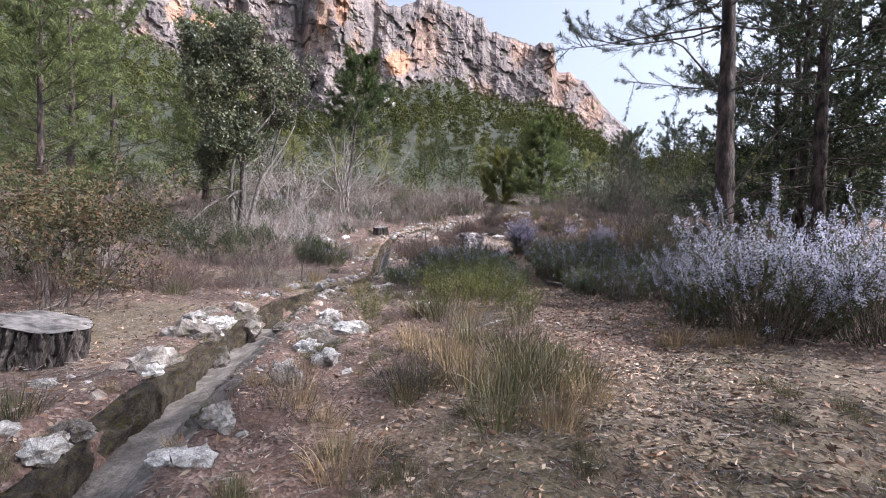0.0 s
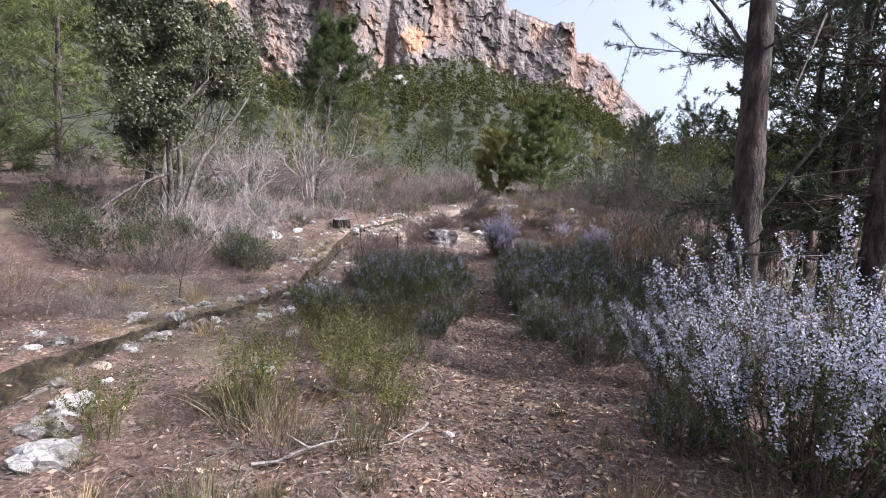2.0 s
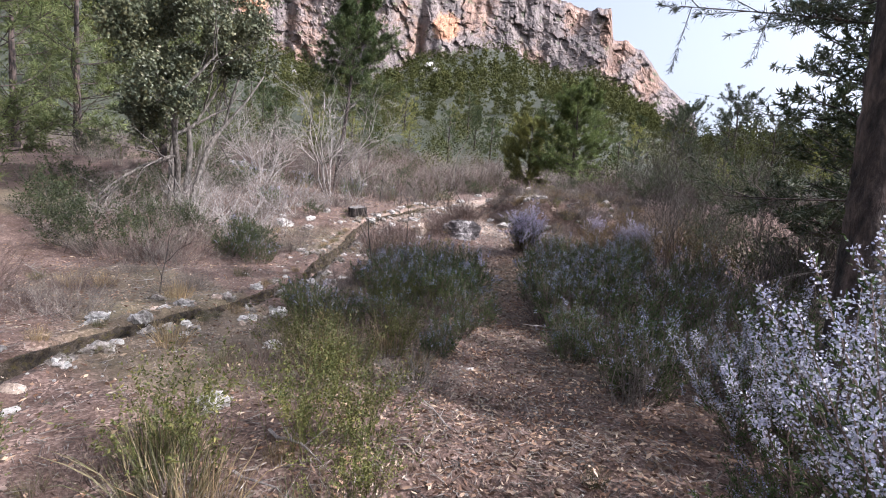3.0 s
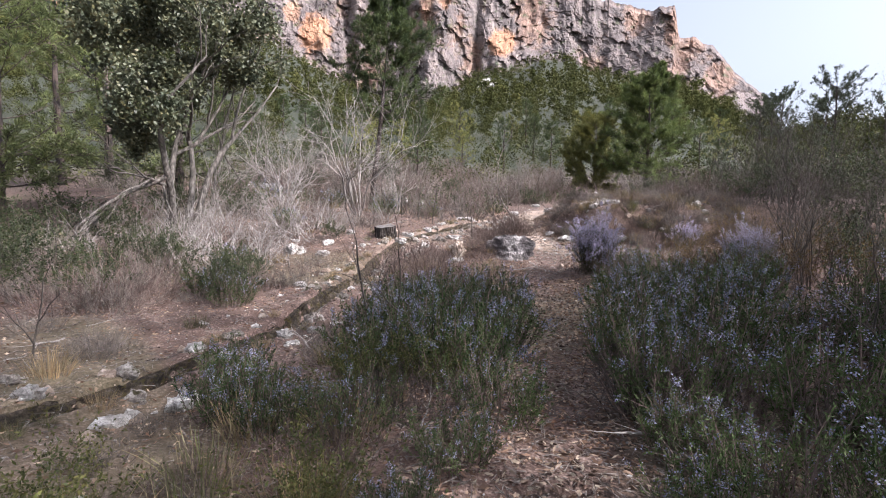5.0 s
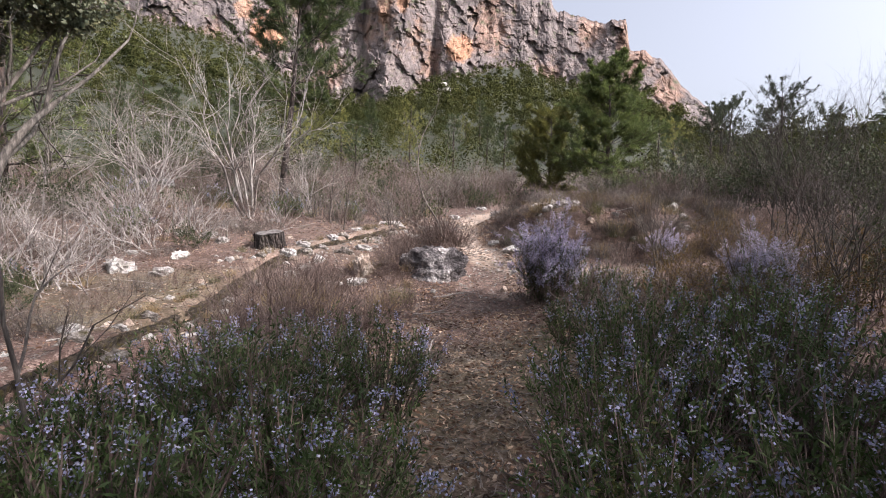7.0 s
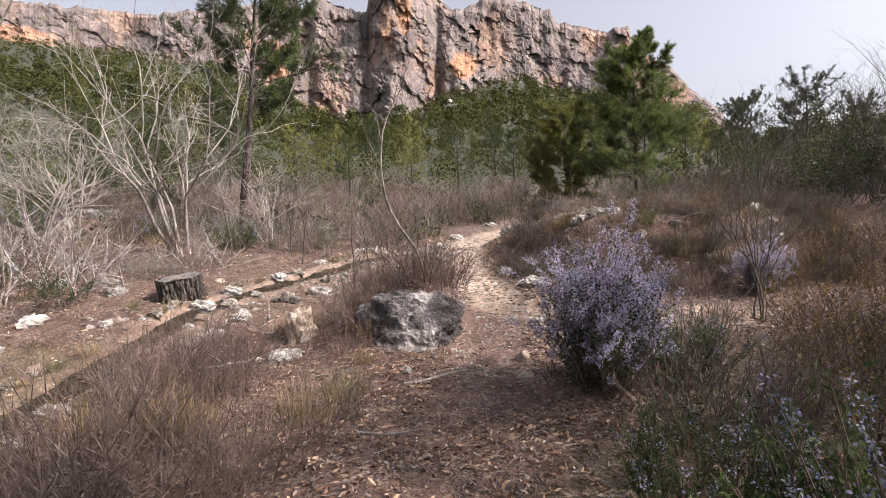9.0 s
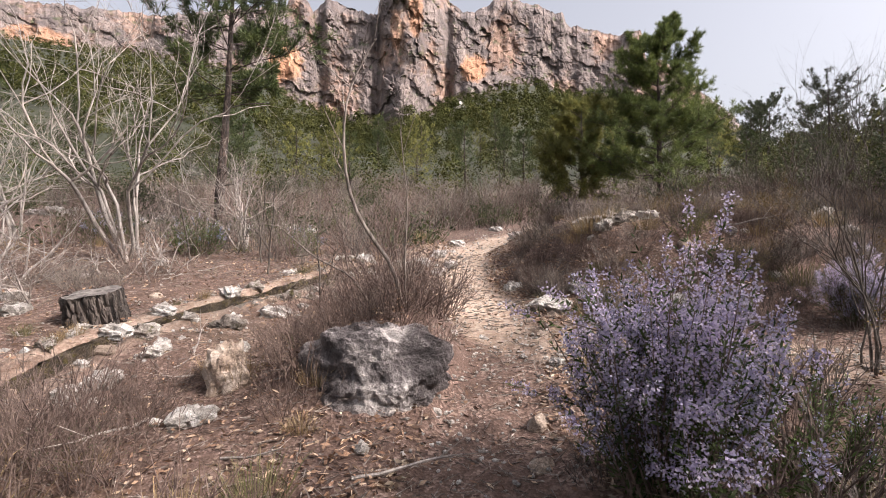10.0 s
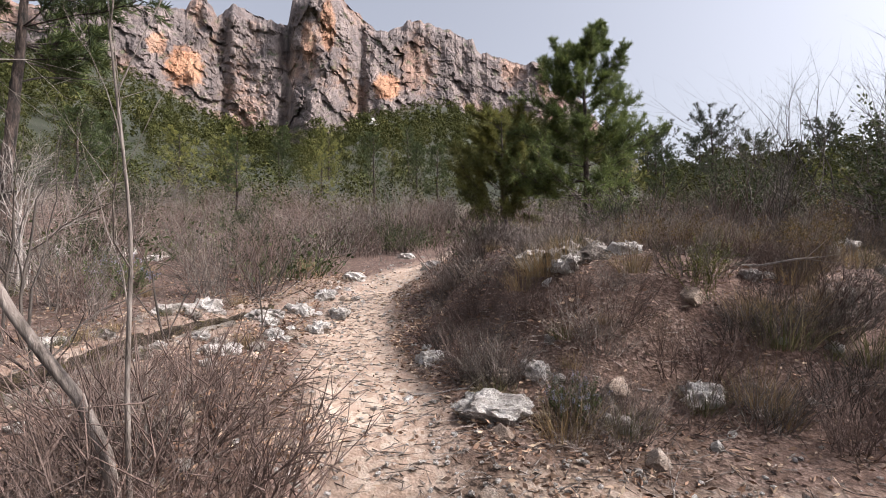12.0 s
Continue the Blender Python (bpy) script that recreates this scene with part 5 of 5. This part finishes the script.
for _ in range(150):     # loose stones along both banks of the channel
    y = R.uniform(2, 20.3)
    x = float(curve_at(y, CHAN_Y, CHAN_X)) + R.choice((-1, 1)) * (R.uniform(.3, .5) + R.uniform(0, .5) * R.random())
    rock(R.choice((4, 4, 3, 4, 0, 2)), x, y, R.uniform(.3, .85), True)
for _ in range(24):      # pale rocks lining the upper trail
    f = R.random()
    rock(R.choice((0, 1, 0, 4)), -.65 + 1.15 * f + R.uniform(-.35, .35), 17.8 + 3.1 * f + R.uniform(-.3, .3), R.uniform(.4, .95))
for _ in range(44):      # pale rocks on the earth round the stump
    x, y = R.uniform(-4.4, -.2), R.uniform(13.6, 18.4)
    if clear(x, y, .5, .36) and math.hypot(x + 2.19, y - 16.48) > .5:
        rock(R.choice((0, 4, 4, 1, 3)), x, y, R.uniform(.3, .9), True)
for _ in range(70):      # stones on and beside the upper trail
    y = R.uniform(14.5, 24)
    x = float(curve_at(y, TRAIL_Y, TRAIL_X)) + R.choice((-1, 1)) * R.uniform(.25, .8)
    rock(R.choice((4, 4, 3)), x, y, R.uniform(.3, .8), True)
for _ in range(90):      # stones bedded in the channel's rim
    y = R.uniform(1.5, 20)
    x = float(curve_at(y, CHAN_Y, CHAN_X)) + R.choice((-.27, -.25, .27, .3)) + R.uniform(-.03, .03)
    rock(R.choice((2, 2, 3, 0)), x, y, R.uniform(.4, .9), True)
for _ in range(60):      # tufts hanging over the channel
    y = R.uniform(1.5, 19.5)
    tussock(R.choice((0, 1, 1)), float(curve_at(y, CHAN_Y, CHAN_X)) + R.choice((-.28, -.24, -.3, .3)), y, R.uniform(.2, .42))
for _ in range(80):      # dry grass on the bank right of the trail
    x, y = R.uniform(1.8, 6), R.uniform(17.3, 20)
    if clear(x, y, .5, 0):
        tussock(R.choice((1, 1, 0)), x, y, R.uniform(.3, .8))
for k, x, y, s in ((2, -2.3, 4.3, 1.5), (0, -2.5, 4.8, 1.0), (2, -1.2, 4.3, 1.3), (0, -1.0, 4.8, 1.2), (2, -1.3, 5.1, 1.2), (2, -2.3, 5.4, 1.3), (4, -.8, 3.5, 1.0)):
    rock(k, x, y, s)
for _ in range(60):      # short green grass by the lower channel
    x, y = R.uniform(-1.3, .9), R.uniform(1.2, 4.6)
    if clear(x, y, .3, .4):
        tussock(R.choice((0, 0, 1)), x, y, R.uniform(.2, .45))
for _ in range(26):      # stones showing on the bank
    rock(R.choice((3, 3, 4, 1)), R.uniform(1.9, 5.2), R.uniform(17.3, 18.9), R.uniform(.4, .9), True)
for _ in range(24):      # low terrace wall of rough stones
    x = R.uniform(-9.5, -3.0)
    rock(R.choice((0, 1, 2)), x, 23.2 + .12 * x + R.uniform(-.2, .2), R.uniform(1.0, 1.9))


# ---- loose litter, pebbles, sticks ----
def build_litter():
    rng = np.random.default_rng(5)
    k = 110000
    x, y = rng.uniform(-6.5, 6.5, k), 22.5 * rng.uniform(0, 1, k) ** .85 - .3
    near = np.arange(k) < 60000
    x = np.where(near, curve_at(y, TRAIL_Y, TRAIL_X) + rng.normal(size=k) * 1.0, x)
    trodden = (np.abs(x - curve_at(y, TRAIL_Y, TRAIL_X)) < .42 + .1 * wave(x, y, 3.0, 1)) & (y > 14.6 + .5 * wave(x, y, 2.0, 3)) & (rng.uniform(size=k) < .93)
    x, y = x[~trodden], y[~trodden]
    k = len(x)
    z = height(x, y) + rng.uniform(.006, .022, k)
    way = rng.normal(size=(k, 3)) * [1, 1, .22]
    g = Geo()
    g.blades(np.stack([x, y, z], -1), way, rng.uniform(.02, .065, k), rng.uniform(.005, .024, k), rng)
    ob = new("leaf_litter", g.mesh("leaf_litter", LITTER))
    tagged(ob, "dry pinkish-brown leaf and needle litter on the ground", "leaf litter", kind="stuff")
    k = 40000
    y = 21 * rng.uniform(0, 1, k) ** 1.2
    x = np.where(np.arange(k) < 13000, curve_at(y, TRAIL_Y, TRAIL_X) + rng.normal(size=k) * 1.1, rng.uniform(-5, 5.5, k))
    p = np.stack([x, y, height(x, y) + rng.uniform(.006, .02, k)], -1)
    way = rng.normal(size=(k, 3)) * [1, 1, .16]
    way *= (rng.uniform(.04, .17, k) / np.linalg.norm(way, axis=1))[:, None]
    t = Geo()
    t.spikes(p, p + way, .0045)
    tagged(new("twig_litter", t.mesh("twig_litter", TWIG_GREY)), "fine dry fallen twigs scattered over the litter", "twigs", kind="stuff")


def build_scrub(seed, mat, count, text, leafy=False):
    """Knee-high scrub between the trail and the foot of the slope."""
    rng = np.random.default_rng(seed)
    g = Geo()
    for _ in range(count):
        x, y = rng.uniform(-15, 15), rng.uniform(19.5, 40)
        if not clear(x, y, .9, .9) or (1.5 < x < 6 and y < 21.5):
            continue
        k, rad, tall = 44, rng.uniform(.4, .8), rng.uniform(.45, 1.15)
        a, rr = rng.uniform(0, 2 * np.pi, k), rad * np.sqrt(rng.uniform(0, 1, k))
        px, py = x + np.cos(a) * rr, y + np.sin(a) * rr
        p = np.stack([px, py, height(px, py) - .05], -1)
        d = np.stack([np.cos(a) * rr / rad * .7, np.sin(a) * rr / rad * .7, np.ones(k)], -1) + rng.normal(size=(k, 3)) * .35
        d *= (tall * rng.uniform(.5, 1.1, k) / np.linalg.norm(d, axis=1))[:, None]
        g.spikes(p, p + d, .009)
        for _i in range(3):
            s = p + d * rng.uniform(.3, .9, k)[:, None]
            if leafy:
                g.blades(s + rng.normal(size=(k, 3)) * .06, rng.normal(size=(k, 3)) + [0, 0, .5], rng.uniform(.05, .12, k), .045, rng)
            else:
                g.spikes(s, s + d * .35 + rng.normal(size=(k, 3)) * tall * .2, .006)
    tagged(new("scrub", g.mesh("scrub", mat)), text, "scrub", kind="stuff")


def build_pebbles():
    rng = np.random.default_rng(6)
    bm = bmesh.new()
    bmesh.ops.create_icosphere(bm, subdivisions=1, radius=1)
    bv = np.array([v.co[:] for v in bm.verts])
    bf = np.array([[v.index for v in f.verts] for f in bm.faces])
    bm.free()
    y = rng.uniform(2, 24, 4600)
    x = np.where(rng.uniform(size=4600) < .62, curve_at(y, TRAIL_Y, TRAIL_X) + rng.normal(size=4600) * .34, curve_at(y, CHAN_Y, CHAN_X) + rng.choice([-1, 1], 4600) * rng.uniform(.28, .9, 4600))
    side = rng.uniform(size=4600) < .12
    x = np.where(side, rng.uniform(1.6, 4.2, 4600), x)
    y = np.where(side, 16.9 - .1 * x + rng.normal(size=4600) * .3, y)
    s = rng.uniform(.004, .014, 4600) * (1 + .5 * (y > 15))
    v = bv[None] * s[:, None, None] * rng.uniform(.6, 1.2, (4600, 1, 3)) * [1, 1, .7] * rng.uniform(.75, 1.2, (4600, len(bv), 1))
    v = v + np.stack([x, y, height(x, y) + s * .25], -1)[:, None]
    g = Geo()
    g.add(v.reshape(-1, 3), (np.arange(4600)[:, None, None] * len(bv) + bf[None]).reshape(-1, 3))
    tagged(new("pebbles", g.mesh("pebbles", ROCK_WHITE)), "pale limestone gravel on trail and channel banks", "gravel", kind="stuff")


def build_loose_stones():
    """The smallest stones of the banks and the trail, joined."""
    g = Geo()
    for k, x, y, s, a in LOOSE:
        ob, s0 = PROTO[("rock", k)]
        n = len(ob.data.vertices)
        co = np.empty(n * 3, np.float32)
        ob.data.vertices.foreach_get("co", co)
        co = co.reshape(-1, 3) * s
        c, d = math.cos(radians(a)), math.sin(radians(a))
        g.add(co @ np.array([[c, d, 0], [-d, c, 0], [0, 0, 1]]) + spot(x, y, .05 * s), [list(p.vertices) for p in ob.data.polygons])
    tagged(new("loose_stones", g.mesh("loose_stones", ROCK_WHITE)), "fist-sized pale limestone stones along channel and trail", "stones", kind="stuff")


def make_stick(seed, length):
    def make():
        rng = np.random.default_rng(seed)
        g, tips = Geo(), []
        grow(g, np.zeros(3), np.array([1, .1, .06]), length * .6, .013, 1, rng, tips, .09, 0, (2, 3), .55, .5, 5, 4, .5)
        ob = new("fallen_branch", g.mesh("fallen_branch", TWIG_PALE))
        return tagged(ob, "bleached fallen branch lying on the litter", "branch", "fallen branches")
    return make


build_litter()
build_scrub(15, TWIG_GREY, 90, "knee-high grey dry scrub below the slope")
build_scrub(16, TWIG_RED, 110, "knee-high red-brown dry scrub below the slope")
build_scrub(17, DARK_LEAF, 80, "knee-high dark green scrub below the slope", True)
build_scrub(18, TWIG_DARK, 50, "dark bare scrub below the slope")
build_pebbles()
build_loose_stones()
for i in range(120):
    x, y = R.choice((R.uniform(-6, -2.2), R.uniform(-1, 4))), R.uniform(1.5, 19)
    if clear(x, y, .3, .4):
        put(("stick", i % 4), make_stick(110 + i % 4, 1.0), x, y, R.uniform(.2, .9), turn(), -.015)


# ---- far forest ----
def build_forest():
    rng = np.random.default_rng(9)
    want = 4200
    az = rng.uniform(-64, 52, want * 2)
    r = 52 + 310 * rng.uniform(0, 1, want * 2) ** .75
    foot = np.interp(az, BASE_AZ, np.array(BASE_TOP) + 2.2)
    x, y = 1.5 + r * np.sin(np.radians(az)), r * np.cos(np.radians(az))
    z = land(x, y)
    ok = (np.degrees(np.arctan2(z + 2, r)) < np.where(az < 22, foot - 2.2, 90)) & (wave(x, y, .045, 1) + .5 * wave(x, y, .13, 4) > -.95)
    x, y, z, r = (a[ok][:want] for a in (x, y, z, r))
    g = Geo()
    for i in range(len(x)):
        h = (2.4 + 4.6 * rng.uniform() ** 1.4) * (1 if x[i] < .42 * y[i] else rng.uniform(.6, 1.7)) * (.6 + .4 * min(1, (r[i] - 45) / 60))
        wide = rng.uniform(.24, .46)
        q, leaf = (900, .042) if r[i] < 90 else (250, .085) if r[i] < 150 else (90, .125)
        m = 9
        lu, la = rng.uniform(.12, 1, m), rng.uniform(0, 2 * np.pi, m)
        lr = h * wide * np.clip(1.05 - lu, 0, 1) ** .6 * rng.uniform(.3, .9, m)
        pick = rng.integers(0, m, q)
        c = np.stack([x[i] + np.cos(la[pick]) * lr[pick], y[i] + np.sin(la[pick]) * lr[pick], z[i] + h * lu[pick]], -1)
        out = rng.normal(size=(q, 3))
        out /= np.linalg.norm(out, axis=1, keepdims=True)
        c = c + out * h * rng.uniform(.05, .17, q)[:, None] * [1.2, 1.2, .7]
        size = h * leaf * rng.uniform(.7, 1.3, q)
        way = np.cross(out, rng.normal(size=(q, 3)))
        g.shingles(c, way, out + rng.normal(size=(q, 3)) * .4, size, size * .5)
    az, r = rng.uniform(-62, 50, 620), rng.uniform(31, 78, 620)
    x, y = 1.5 + r * np.sin(np.radians(az)), r * np.cos(np.radians(az))
    z = land(x, y)
    for i in range(620):
        h, q = rng.uniform(.7, 2.2), 170
        a, u = rng.uniform(0, 2 * np.pi, q), rng.uniform(0, 1, q)
        rad = h * .6 * np.sqrt(1.02 - u) * np.sqrt(rng.uniform(.4, 1, q))
        c = np.stack([x[i] + np.cos(a) * rad, y[i] + np.sin(a) * rad, z[i] + h * u], -1)
        out = np.stack([np.cos(a), np.sin(a), .3 + u], -1) + rng.normal(size=(q, 3)) * .4
        size = h * .085 * rng.uniform(.7, 1.3, q)
        g.shingles(c, np.cross(out, rng.normal(size=(q, 3))), out, size, size * .5)
    tagged(new("pine_forest", g.mesh("pine_forest", FOREST_LEAF)), "pine forest covering the mountain slope", "forest", kind="stuff")


build_forest()
for x, y, s in ((-24, 199, 8), (-20.5, 197, 5), (-27, 203, 5), (-62, 160, 6), (35, 190, 5)):
    label(put("outcrop", make_rock(99, (.5, .4, .42), ROCK_WHITE, .4, "outcrop", 3), x, y, s * 1.4, turn(), -1.5), "pale rock outcrop among the forest pines", group="outcrops")
